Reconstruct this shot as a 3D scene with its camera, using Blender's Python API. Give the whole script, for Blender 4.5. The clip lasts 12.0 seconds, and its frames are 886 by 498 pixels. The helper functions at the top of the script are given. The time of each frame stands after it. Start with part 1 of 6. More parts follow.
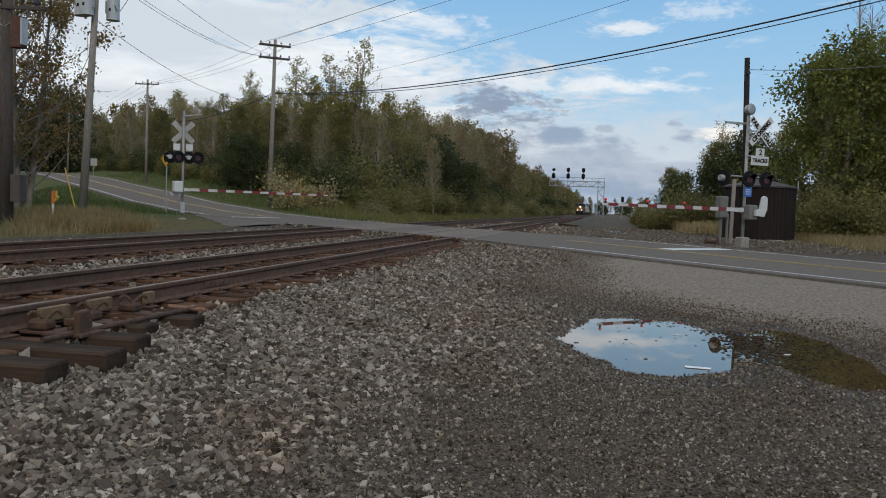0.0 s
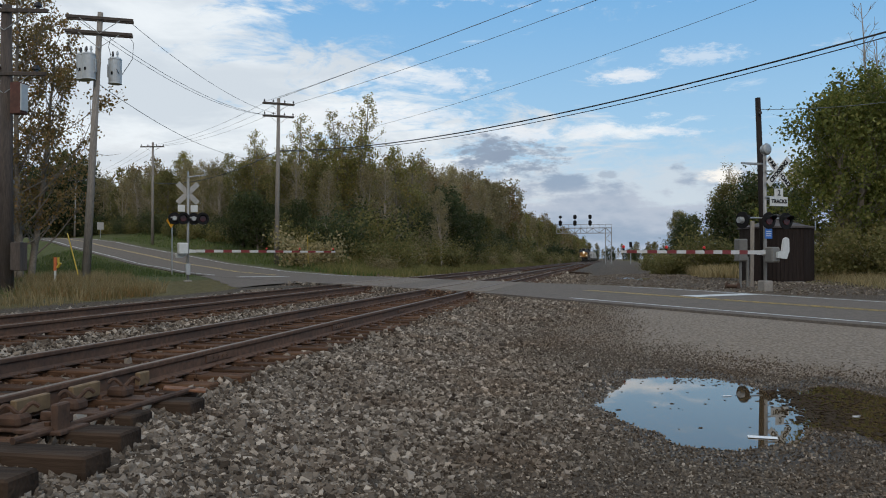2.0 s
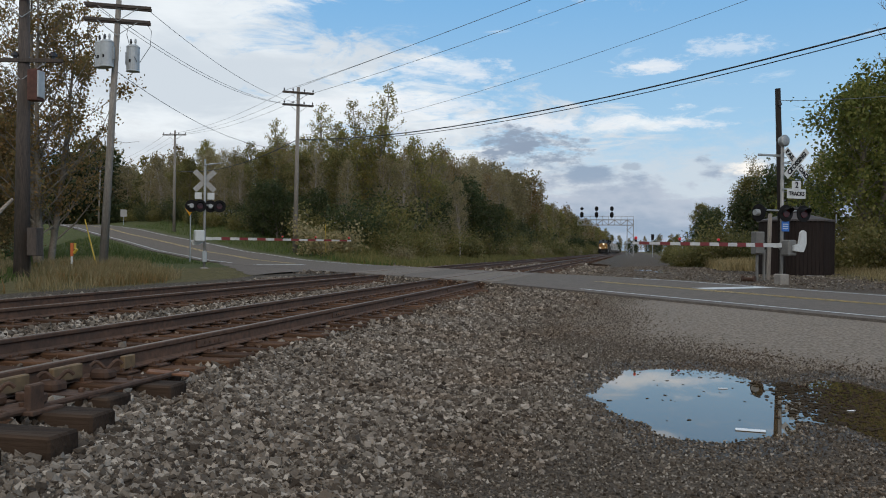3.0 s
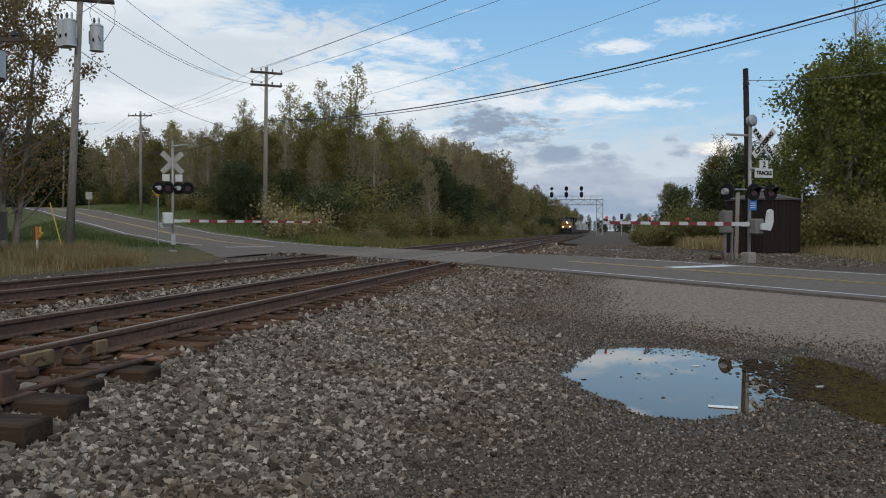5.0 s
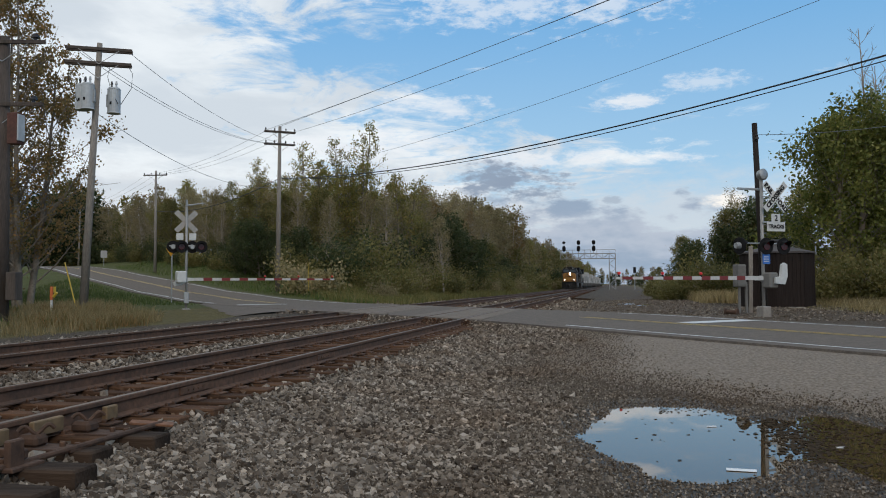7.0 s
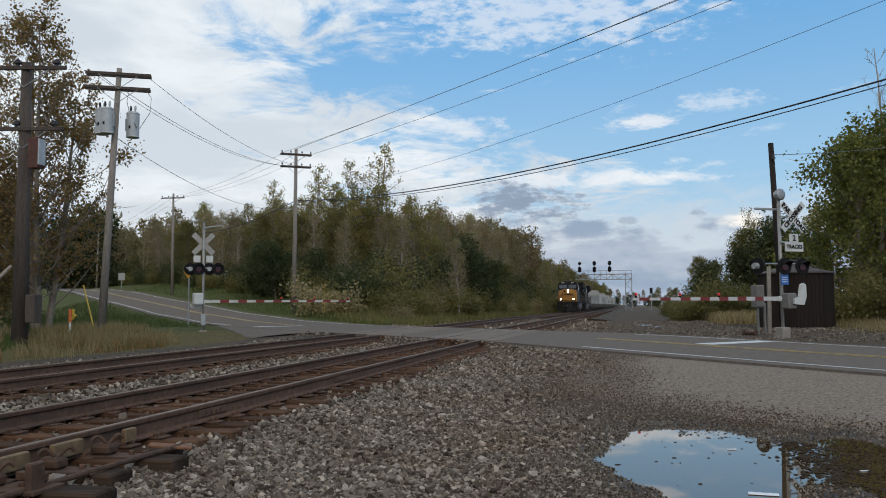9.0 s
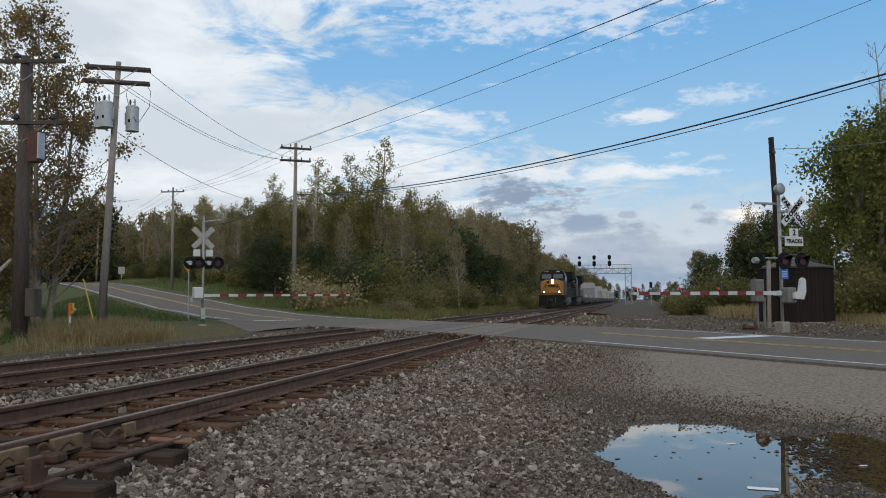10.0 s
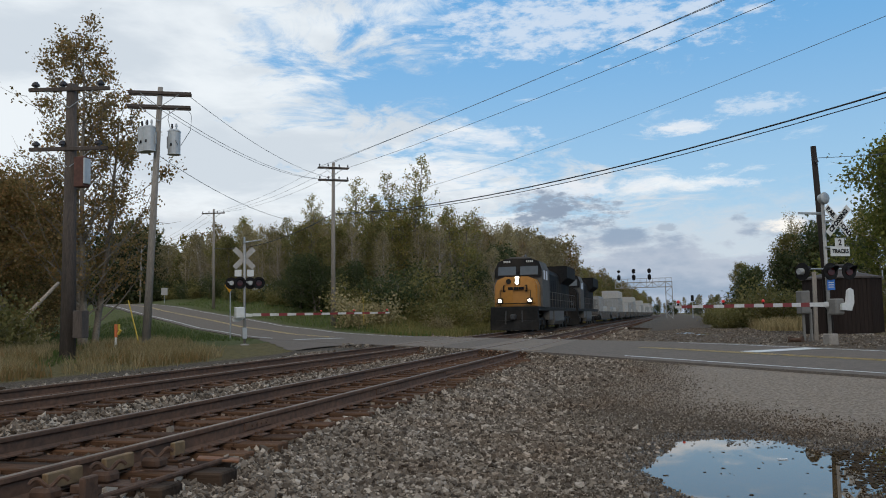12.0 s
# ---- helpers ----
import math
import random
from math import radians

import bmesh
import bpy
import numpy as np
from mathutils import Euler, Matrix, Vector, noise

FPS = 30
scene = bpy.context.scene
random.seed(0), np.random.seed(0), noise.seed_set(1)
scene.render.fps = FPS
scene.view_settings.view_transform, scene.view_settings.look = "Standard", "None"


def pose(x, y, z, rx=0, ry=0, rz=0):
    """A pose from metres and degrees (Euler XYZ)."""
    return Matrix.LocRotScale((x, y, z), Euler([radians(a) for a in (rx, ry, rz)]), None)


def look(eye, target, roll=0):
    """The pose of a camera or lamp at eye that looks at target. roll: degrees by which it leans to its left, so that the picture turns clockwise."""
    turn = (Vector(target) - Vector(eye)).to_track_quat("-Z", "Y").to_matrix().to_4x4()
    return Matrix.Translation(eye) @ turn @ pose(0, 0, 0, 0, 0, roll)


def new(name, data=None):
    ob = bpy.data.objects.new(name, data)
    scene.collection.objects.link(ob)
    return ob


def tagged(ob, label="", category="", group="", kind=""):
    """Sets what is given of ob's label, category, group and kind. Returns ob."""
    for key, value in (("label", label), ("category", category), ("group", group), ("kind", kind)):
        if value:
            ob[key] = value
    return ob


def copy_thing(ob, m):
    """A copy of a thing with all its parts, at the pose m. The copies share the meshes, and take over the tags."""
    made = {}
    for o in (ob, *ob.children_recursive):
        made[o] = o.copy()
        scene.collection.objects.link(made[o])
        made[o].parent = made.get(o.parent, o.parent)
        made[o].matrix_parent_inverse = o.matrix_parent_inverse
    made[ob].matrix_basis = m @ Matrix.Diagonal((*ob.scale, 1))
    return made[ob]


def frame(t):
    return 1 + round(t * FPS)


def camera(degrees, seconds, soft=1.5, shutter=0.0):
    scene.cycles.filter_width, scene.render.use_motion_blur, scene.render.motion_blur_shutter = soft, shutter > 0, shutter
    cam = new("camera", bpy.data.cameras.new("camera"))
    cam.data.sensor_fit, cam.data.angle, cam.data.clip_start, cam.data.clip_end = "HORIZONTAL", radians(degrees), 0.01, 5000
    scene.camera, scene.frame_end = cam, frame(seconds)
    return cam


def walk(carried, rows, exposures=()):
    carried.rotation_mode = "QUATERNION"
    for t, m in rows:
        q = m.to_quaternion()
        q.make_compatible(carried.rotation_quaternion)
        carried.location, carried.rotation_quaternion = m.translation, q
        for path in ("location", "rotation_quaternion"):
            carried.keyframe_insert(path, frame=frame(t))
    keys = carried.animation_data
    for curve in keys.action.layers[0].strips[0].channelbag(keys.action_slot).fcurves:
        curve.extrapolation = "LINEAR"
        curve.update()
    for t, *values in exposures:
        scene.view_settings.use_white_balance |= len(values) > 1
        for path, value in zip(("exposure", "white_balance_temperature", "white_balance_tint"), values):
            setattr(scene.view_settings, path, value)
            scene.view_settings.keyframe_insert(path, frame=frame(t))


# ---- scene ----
import itertools

cam = camera(56.2, 12.0, soft=1.0)
PATH = [
    (0, (-0.17, -0.849, 0.858), (-0.543, 1.113, 0.759), 2.0),
    (0.5, (-0.129, -0.557, 0.861), (-0.535, 1.401, 0.886), 0.9),
    (1, (-0.177, -0.382, 0.859), (-0.676, 1.554, 0.883), -0.3),
    (1.5, (-0.385, -0.238, 0.894), (-0.813, 1.716, 0.911), -0.4),
    (2, (-0.479, -0.072, 0.926), (-0.872, 1.889, 0.95), 0.0),
    (2.5, (-0.272, 0.008, 0.902), (-0.734, 1.953, 0.966), 0.1),
    (3, (-0.183, 0.048, 0.896), (-0.628, 1.998, 0.897), 0.6),
    (3.2, (-0.213, 0.05, 0.89), (-0.578, 2.017, 0.865), 0.4),
    (4.8, (-0.23, 0.061, 0.894), (-0.562, 2.032, 0.829), 0.5),
    (5, (-0.23, 0.051, 0.902), (-0.605, 2.015, 0.857), 0.2),
    (5.5, (-0.229, 0.052, 0.915), (-0.626, 2.012, 0.886), -0.9),
    (6, (-0.221, 0.058, 0.929), (-0.624, 2.017, 0.917), -0.8),
    (6.5, (-0.214, 0.059, 0.96), (-0.612, 2.018, 1.009), -0.7),
    (7, (-0.215, 0.061, 0.961), (-0.619, 2.017, 1.048), -0.3),
    (7.5, (-0.22, 0.056, 0.966), (-0.634, 2.007, 1.117), -0.5),
    (9.5, (-0.231, 0.047, 0.969), (-0.673, 1.993, 1.099), -0.4),
    (10, (-0.232, 0.057, 0.973), (-0.671, 2.004, 1.097), -0.4),
    (10.5, (-0.237, 0.041, 0.982), (-0.684, 1.985, 1.123), -0.3),
    (11, (-0.242, 0.033, 0.984), (-0.693, 1.976, 1.134), -0.4),
    (11.5, (-0.251, 0.038, 0.977), (-0.721, 1.976, 1.128), -0.6),
    (12, (-0.269, 0.038, 0.972), (-0.794, 1.96, 1.137), -1.2),
]
walk(cam, [(t, look(e, g, r)) for t, e, g, r in PATH])

# ---- light ----
SUN_ELEV, SUN_AZ = 32.0, 150.0
world = bpy.data.worlds.new("sky")
scene.world = world
world.use_nodes = True


def build_sky():
    nt = world.node_tree
    nt.nodes.clear()
    N, L = nt.nodes.new, nt.links.new
    out, bg = N("ShaderNodeOutputWorld"), N("ShaderNodeBackground")
    sky = N("ShaderNodeTexSky")
    sky.sky_type, sky.sun_disc = "NISHITA", False
    sky.sun_elevation, sky.sun_rotation = radians(SUN_ELEV), radians(SUN_AZ)
    sky.dust_density, sky.ozone_density, sky.air_density = 0.6, 2.0, 1.0
    tc, sep = N("ShaderNodeTexCoord"), N("ShaderNodeSeparateXYZ")
    L(tc.outputs["Generated"], sep.inputs[0])

    def m(op, a, b=None, c=None):
        n = N("ShaderNodeMath")
        n.operation = op
        for i, v in enumerate((a, b, c)):
            if v is None:
                continue
            if isinstance(v, (int, float)):
                n.inputs[i].default_value = v
            else:
                L(v, n.inputs[i])
        return n.outputs[0]

    def ramp(v, a, b):
        n = N("ShaderNodeMapRange")
        n.interpolation_type = "SMOOTHSTEP"
        n.inputs["From Min"].default_value, n.inputs["From Max"].default_value = a, b
        L(v, n.inputs["Value"])
        return n.outputs[0]

    def mixc(f, a, b):
        n = N("ShaderNodeMix")
        n.data_type = "RGBA"
        L(f, n.inputs["Factor"])
        for sock, v in ((n.inputs[6], a), (n.inputs[7], b)):
            if isinstance(v, tuple):
                sock.default_value = (*v, 1)
            else:
                L(v, sock)
        return n.outputs[2]

    zc = m("MAXIMUM", sep.outputs[2], 0.0)
    den = m("ADD", zc, 0.13)
    px, py = m("DIVIDE", sep.outputs[0], den), m("DIVIDE", sep.outputs[1], den)
    comb = N("ShaderNodeCombineXYZ")
    L(px, comb.inputs[0]), L(py, comb.inputs[1])

    def noise_at(scale, detail, off, rough=0.55, dist=0.3):
        mp = N("ShaderNodeMapping")
        mp.inputs["Location"].default_value = off
        L(comb.outputs[0], mp.inputs["Vector"])
        n = N("ShaderNodeTexNoise")
        n.inputs["Scale"].default_value, n.inputs["Detail"].default_value = scale, detail
        n.inputs["Roughness"].default_value, n.inputs["Distortion"].default_value = rough, dist
        L(mp.outputs[0], n.inputs["Vector"])
        return n.outputs["Fac"]

    big, fine, shade = noise_at(0.9, 8, (3.1, 1.7, 0), 0.6), noise_at(3.2, 9, (7.3, 0.4, 0), 0.66, 0.6), noise_at(1.6, 6, (1.2, 9.5, 0), 0.55)
    mpd = N("ShaderNodeMapping")
    mpd.inputs["Scale"].default_value = (1, 1, 2.6)
    L(tc.outputs["Generated"], mpd.inputs["Vector"])

    def dir_noise(scale, detail, rough=0.6):
        n = N("ShaderNodeTexNoise")
        n.inputs["Scale"].default_value, n.inputs["Detail"].default_value, n.inputs["Roughness"].default_value = scale, detail, rough
        L(mpd.outputs[0], n.inputs["Vector"])
        return n.outputs["Fac"]

    ragged, billow = dir_noise(30, 9, 0.66), dir_noise(9, 6, 0.55)

    def puff(az, el, wa, we, rag=2.4, soft=0.9):
        """A cloud of its own at an azimuth and a height, with ragged edges."""
        a, e = radians(az), radians(el)
        axes = ((math.cos(a), -math.sin(a), 0.0), (-math.sin(e) * math.sin(a), -math.sin(e) * math.cos(a), math.cos(e)), (math.cos(e) * math.sin(a), math.cos(e) * math.cos(a), math.sin(e)))
        d = []
        for ax in axes:
            n = N("ShaderNodeVectorMath")
            n.operation = "DOT_PRODUCT"
            L(tc.outputs["Generated"], n.inputs[0])
            n.inputs[1].default_value = ax
            d.append(n.outputs["Value"])
        q = m("ADD", m("POWER", m("DIVIDE", d[0], math.sin(radians(wa))), 2.0), m("POWER", m("DIVIDE", d[1], math.sin(radians(we))), 2.0))
        q = m("ADD", q, m("MULTIPLY", m("SUBTRACT", ragged, 0.5), rag * 2))
        return m("MULTIPLY", ramp(m("MULTIPLY", q, -1.0), -1.0 - soft * 0.5, -1.0 + soft), ramp(d[2], 0.0, 0.2))

    lean = m("MULTIPLY", m("ADD", px, 0.85), -0.16)
    # More cloud added overhead, out of view, to whiten the light on the ground.
    cover = m("ADD", m("ADD", m("ADD", m("MULTIPLY", big, 0.62), m("MULTIPLY", fine, 0.72)), lean), m("MULTIPLY", ramp(zc, 0.30, 0.8), 0.2))
    mask = ramp(cover, 0.55, 0.71)
    tone = mixc(ramp(shade, 0.40, 0.62), (6.6, 7.2, 7.8), (8.8, 9.25, 9.55))
    low = ramp(m("MULTIPLY", zc, -1.0), -0.16, -0.04)
    blue = mixc(ramp(m("MULTIPLY", zc, -1.0), -0.42, -0.02), (1.35, 4.2, 8.0), (4.3, 6.6, 8.5))
    half = N("ShaderNodeMix")
    half.data_type = "RGBA"
    half.inputs["Factor"].default_value = 0.85
    L(sky.outputs[0], half.inputs[6]), L(blue, half.inputs[7])
    col = mixc(m("MULTIPLY", mask, 0.95), half.outputs[2], tone)
    for az, el, wa, we, k in ((0.9, 12.2, 2.0, 0.45, 0.75), (5.9, 13.2, 2.4, 0.55, 0.5), (4.3, 8.4, 2.0, 0.3, 0.6), (-5.5, 8.6, 4.5, 0.5, 0.75), (-5.0, 19.6, 9.0, 2.2, 0.6), (-16.0, 9.6, 6.0, 0.9, 0.6), (-13.0, 12.2, 4.0, 0.8, 0.6)):
        col = mixc(m("MULTIPLY", puff(az, el, wa, we, 4.5, 1.4), k), col, (8.6, 8.9, 9.3))
    # pale band, then the grey bank on the horizon with its billowing top
    band = m("MULTIPLY", ramp(m("MULTIPLY", m("ADD", zc, m("MULTIPLY", m("SUBTRACT", ragged, 0.5), 0.10)), -1.0), -0.150, -0.085), 0.72)
    col = mixc(band, col, (6.6, 6.95, 7.4))
    grey = mixc(ramp(billow, 0.38, 0.62), (2.9, 3.8, 5.1), (4.7, 5.3, 6.3))
    top = m("ADD", zc, m("MULTIPLY", m("SUBTRACT", billow, 0.5), 0.16))
    top = m("ADD", top, m("MULTIPLY", m("SUBTRACT", ragged, 0.5), 0.05))
    bank = ramp(m("MULTIPLY", top, -1.0), -0.100, -0.078)
    col = mixc(m("MULTIPLY", bank, 0.92), col, grey)
    for az, el, wa, we, k in ((-8.5, 7.2, 2.1, 1.15, 0.95), (-5.4, 6.9, 2.3, 0.85, 0.9), (0.0, 5.7, 0.6, 0.35, 0.5)):
        col = mixc(m("MULTIPLY", puff(az, el, wa, we, 4.2, 1.1), k), col, (2.8, 3.5, 4.6))
    col = mixc(puff(7.2, 5.4, 1.4, 0.55), col, (9.8, 9.5, 9.0))
    L(col, bg.inputs[0])
    bg.inputs[1].default_value = 0.1
    L(bg.outputs[0], out.inputs[0])


build_sky()
sun_data = bpy.data.lights.new("sun", "SUN")
sun_data.energy, sun_data.angle, sun_data.color = 1.1, radians(24), (1.0, 0.88, 0.72)
sun = new("sun", sun_data)
sun.matrix_world = look((0, 0, 60), (-math.sin(radians(SUN_AZ)) * 60 / math.tan(radians(SUN_ELEV)), -math.cos(radians(SUN_AZ)) * 60 / math.tan(radians(SUN_ELEV)), 0))
scene.view_settings.exposure = 0.0
# ---- materials ----
def mat(name, col, rough=0.7, metal=0.0, var=0.25, scale=6.0, bump=0.2, stain=None, stain_amt=0.4, coords="Object", island=0.0, objrand=0.0, emit=0.0, stretch=(1, 1, 1), sheen=0.5):
    m = bpy.data.materials.new(name)
    m.use_nodes = True
    nt = m.node_tree
    N, L = nt.nodes.new, nt.links.new
    b = nt.nodes["Principled BSDF"]
    tc, mp = N("ShaderNodeTexCoord"), N("ShaderNodeMapping")
    mp.inputs["Scale"].default_value = stretch
    L(tc.outputs[coords], mp.inputs[0])
    n1, n2 = N("ShaderNodeTexNoise"), N("ShaderNodeTexNoise")
    for n, s, d in ((n1, scale, 6), (n2, scale * 0.13, 3)):
        n.inputs["Scale"].default_value, n.inputs["Detail"].default_value = s, d
        L(mp.outputs[0], n.inputs["Vector"])
    ramp = N("ShaderNodeValToRGB")
    ramp.color_ramp.elements[0].position, ramp.color_ramp.elements[1].position = 0.3, 0.7
    ramp.color_ramp.elements[0].color = (*[c * (1 - var) for c in col], 1)
    ramp.color_ramp.elements[1].color = (*[min(1, c * (1 + var)) for c in col], 1)
    L(n1.outputs["Fac"], ramp.inputs[0])
    last = ramp.outputs[0]
    if stain:
        mr, mx = N("ShaderNodeMapRange"), N("ShaderNodeMix")
        mr.inputs["From Min"].default_value, mr.inputs["From Max"].default_value, mr.inputs["To Max"].default_value = 0.42, 0.68, stain_amt
        mx.data_type = "RGBA"
        L(n2.outputs["Fac"], mr.inputs["Value"]), L(mr.outputs[0], mx.inputs["Factor"])
        L(last, mx.inputs[6])
        mx.inputs[7].default_value = (*stain, 1)
        last = mx.outputs[2]
    for amt, node, sock in ((island, "ShaderNodeNewGeometry", "Random Per Island"), (objrand, "ShaderNodeObjectInfo", "Random")):
        if amt:
            g, mr, hs = N(node), N("ShaderNodeMapRange"), N("ShaderNodeHueSaturation")
            mr.inputs["To Min"].default_value, mr.inputs["To Max"].default_value = 1 - amt, 1 + amt
            L(g.outputs[sock], mr.inputs["Value"]), L(mr.outputs[0], hs.inputs["Value"])
            L(last, hs.inputs["Color"])
            last = hs.outputs[0]
    L(last, b.inputs["Base Color"])
    b.inputs["Roughness"].default_value, b.inputs["Metallic"].default_value = rough, metal
    b.inputs["Specular IOR Level"].default_value = sheen
    if bump:
        bp = N("ShaderNodeBump")
        bp.inputs["Strength"].default_value, bp.inputs["Distance"].default_value = bump, 0.02
        L(n1.outputs["Fac"], bp.inputs["Height"]), L(bp.outputs[0], b.inputs["Normal"])
    if emit:
        b.inputs["Emission Color"].default_value, b.inputs["Emission Strength"].default_value = (*col, 1), emit
    return m


def leaf_mat(name, a, b_, c):
    m = bpy.data.materials.new(name)
    m.use_nodes = True
    nt = m.node_tree
    N, L = nt.nodes.new, nt.links.new
    b = nt.nodes["Principled BSDF"]
    g, r, o, hs, mr = N("ShaderNodeNewGeometry"), N("ShaderNodeValToRGB"), N("ShaderNodeObjectInfo"), N("ShaderNodeHueSaturation"), N("ShaderNodeMapRange")
    e = r.color_ramp.elements
    e[0].color, e[1].color = (*a, 1), (*c, 1)
    e.new(0.55).color = (*b_, 1)
    L(g.outputs["Random Per Island"], r.inputs[0])
    mr.inputs["To Min"].default_value, mr.inputs["To Max"].default_value = 0.75, 1.25
    L(o.outputs["Random"], mr.inputs["Value"]), L(mr.outputs[0], hs.inputs["Value"]), L(r.outputs[0], hs.inputs["Color"])
    L(hs.outputs[0], b.inputs["Base Color"])
    b.inputs["Roughness"].default_value, b.inputs["Specular IOR Level"].default_value = 0.6, 0.3
    tr, mx = N("ShaderNodeBsdfTranslucent"), N("ShaderNodeMixShader")
    L(hs.outputs[0], tr.inputs[0])
    mx.inputs[0].default_value = 0.5
    L(b.outputs[0], mx.inputs[1]), L(tr.outputs[0], mx.inputs[2])
    L(mx.outputs[0], nt.nodes["Material Output"].inputs[0])
    return m


def stone_mat(name, a, b_, c, d):
    m = mat(name, (0.1, 0.1, 0.1), 0.95, 0, 0.3, 70, 0.7, sheen=0.06)
    nt = m.node_tree
    N, L = nt.nodes.new, nt.links.new
    g, r, mx, n = N("ShaderNodeNewGeometry"), N("ShaderNodeValToRGB"), N("ShaderNodeMix"), N("ShaderNodeTexNoise")
    e = r.color_ramp.elements
    e[0].color, e[1].color = (*a, 1), (*d, 1)
    e.new(0.4).color = (*b_, 1)
    e.new(0.8).color = (*c, 1)
    L(g.outputs["Random Per Island"], r.inputs[0])
    n.inputs["Scale"].default_value = 0.9
    tc, mr = N("ShaderNodeTexCoord"), N("ShaderNodeMapRange")
    L(tc.outputs["Object"], n.inputs["Vector"])
    mr.inputs["From Min"].default_value, mr.inputs["From Max"].default_value, mr.inputs["To Max"].default_value = 0.45, 0.7, 0.5
    L(n.outputs["Fac"], mr.inputs["Value"])
    mx.data_type, mx.blend_type = "RGBA", "MULTIPLY"
    L(mr.outputs[0], mx.inputs["Factor"]), L(r.outputs[0], mx.inputs[6])
    mx.inputs[7].default_value = (0.78, 0.64, 0.52, 1)
    L(mx.outputs[2], nt.nodes["Principled BSDF"].inputs["Base Color"])
    return m


def ground_mat():
    m = bpy.data.materials.new("ground_mix")
    m.use_nodes = True
    nt = m.node_tree
    N, L = nt.nodes.new, nt.links.new
    b = nt.nodes["Principled BSDF"]
    tc = N("ShaderNodeTexCoord")

    def tex(kind, scale, detail=5):
        n = N(kind)
        n.inputs["Scale"].default_value = scale
        if kind == "ShaderNodeTexNoise":
            n.inputs["Detail"].default_value = detail
        L(tc.outputs["Object"], n.inputs["Vector"])
        return n

    def mix(f, a, c):
        n = N("ShaderNodeMix")
        n.data_type = "RGBA"
        L(f, n.inputs["Factor"])
        for s, v in ((n.inputs[6], a), (n.inputs[7], c)):
            if isinstance(v, tuple):
                s.default_value = (*v, 1)
            else:
                L(v, s)
        return n.outputs[2]

    def rng(v, a, c, lo=0.0, hi=1.0):
        n = N("ShaderNodeMapRange")
        for k, x in (("From Min", a), ("From Max", c), ("To Min", lo), ("To Max", hi)):
            n.inputs[k].default_value = x
        L(v, n.inputs["Value"])
        return n.outputs[0]

    def attr(name, soft=0.35):
        a = N("ShaderNodeAttribute")
        a.attribute_name = name
        n = N("ShaderNodeMath")
        n.operation = "MULTIPLY_ADD"
        L(big.outputs["Fac"], n.inputs[0])
        n.inputs[1].default_value = soft * 2
        ad = N("ShaderNodeMath")
        L(a.outputs["Fac"], ad.inputs[0])
        ad.inputs[1].default_value = -soft
        L(ad.outputs[0], n.inputs[2])
        return rng(n.outputs[0], 0.35, 0.65)

    big, mid, finen = tex("ShaderNodeTexNoise", 0.7, 6), tex("ShaderNodeTexNoise", 5.0, 6), tex("ShaderNodeTexNoise", 60.0, 3)
    grain = tex("ShaderNodeTexNoise", 22.0, 8)
    vor, pebble = tex("ShaderNodeTexVoronoi", 26.0), tex("ShaderNodeTexVoronoi", 75.0)
    sep = N("ShaderNodeSeparateColor")
    L(vor.outputs["Color"], sep.inputs[0])
    sep2 = N("ShaderNodeSeparateColor")
    L(pebble.outputs["Color"], sep2.inputs[0])
    # Ground under the loose stones is coloured dark, for the shade in their gaps.
    ballast = mix(rng(sep.outputs[0], 0, 1), (0.032, 0.025, 0.019), (0.13, 0.105, 0.08))
    grit = mix(rng(sep2.outputs[0], 0, 1), (0.032, 0.024, 0.018), (0.16, 0.126, 0.094))
    grit = mix(rng(big.outputs["Fac"], 0.42, 0.66, 0, 0.45), grit, (0.07, 0.05, 0.035))
    soil = mix(rng(mid.outputs["Fac"], 0.3, 0.7), (0.07, 0.06, 0.025), (0.15, 0.12, 0.05))
    lawn = mix(rng(mid.outputs["Fac"], 0.3, 0.7), (0.05, 0.06, 0.02), (0.10, 0.105, 0.035))
    apron = mix(rng(grain.outputs["Fac"], 0.38, 0.62), (0.17, 0.137, 0.108), (0.30, 0.246, 0.196))
    mud = mix(rng(finen.outputs["Fac"], 0.3, 0.7), (0.04, 0.033, 0.027), (0.085, 0.072, 0.06))
    col = mix(attr("fine_grit", 0.3), ballast, grit)
    col = mix(attr("apron", 0.2), col, apron)
    col = mix(attr("soil", 0.3), col, soil)
    col = mix(attr("lawn", 0.3), col, lawn)
    col = mix(attr("rusty", 0.25), col, mix(rng(mid.outputs["Fac"], 0.3, 0.7), (0.04, 0.025, 0.016), (0.085, 0.052, 0.033)))
    wet = attr("wet", 0.3)
    col = mix(wet, col, mud)
    L(col, b.inputs["Base Color"])
    L(rng(wet, 0, 1, 0.85, 0.42), b.inputs["Roughness"])
    b.inputs["Specular IOR Level"].default_value = 0.12
    bp, bp2 = N("ShaderNodeBump"), N("ShaderNodeBump")
    bp.inputs["Strength"].default_value, bp.inputs["Distance"].default_value = 0.7, 0.02
    bp2.inputs["Strength"].default_value, bp2.inputs["Distance"].default_value = 0.5, 0.03
    L(pebble.outputs["Distance"], bp.inputs["Height"]), L(mid.outputs["Fac"], bp2.inputs["Height"])
    bp.invert = True
    L(bp2.outputs[0], bp.inputs["Normal"]), L(bp.outputs[0], b.inputs["Normal"])
    return m


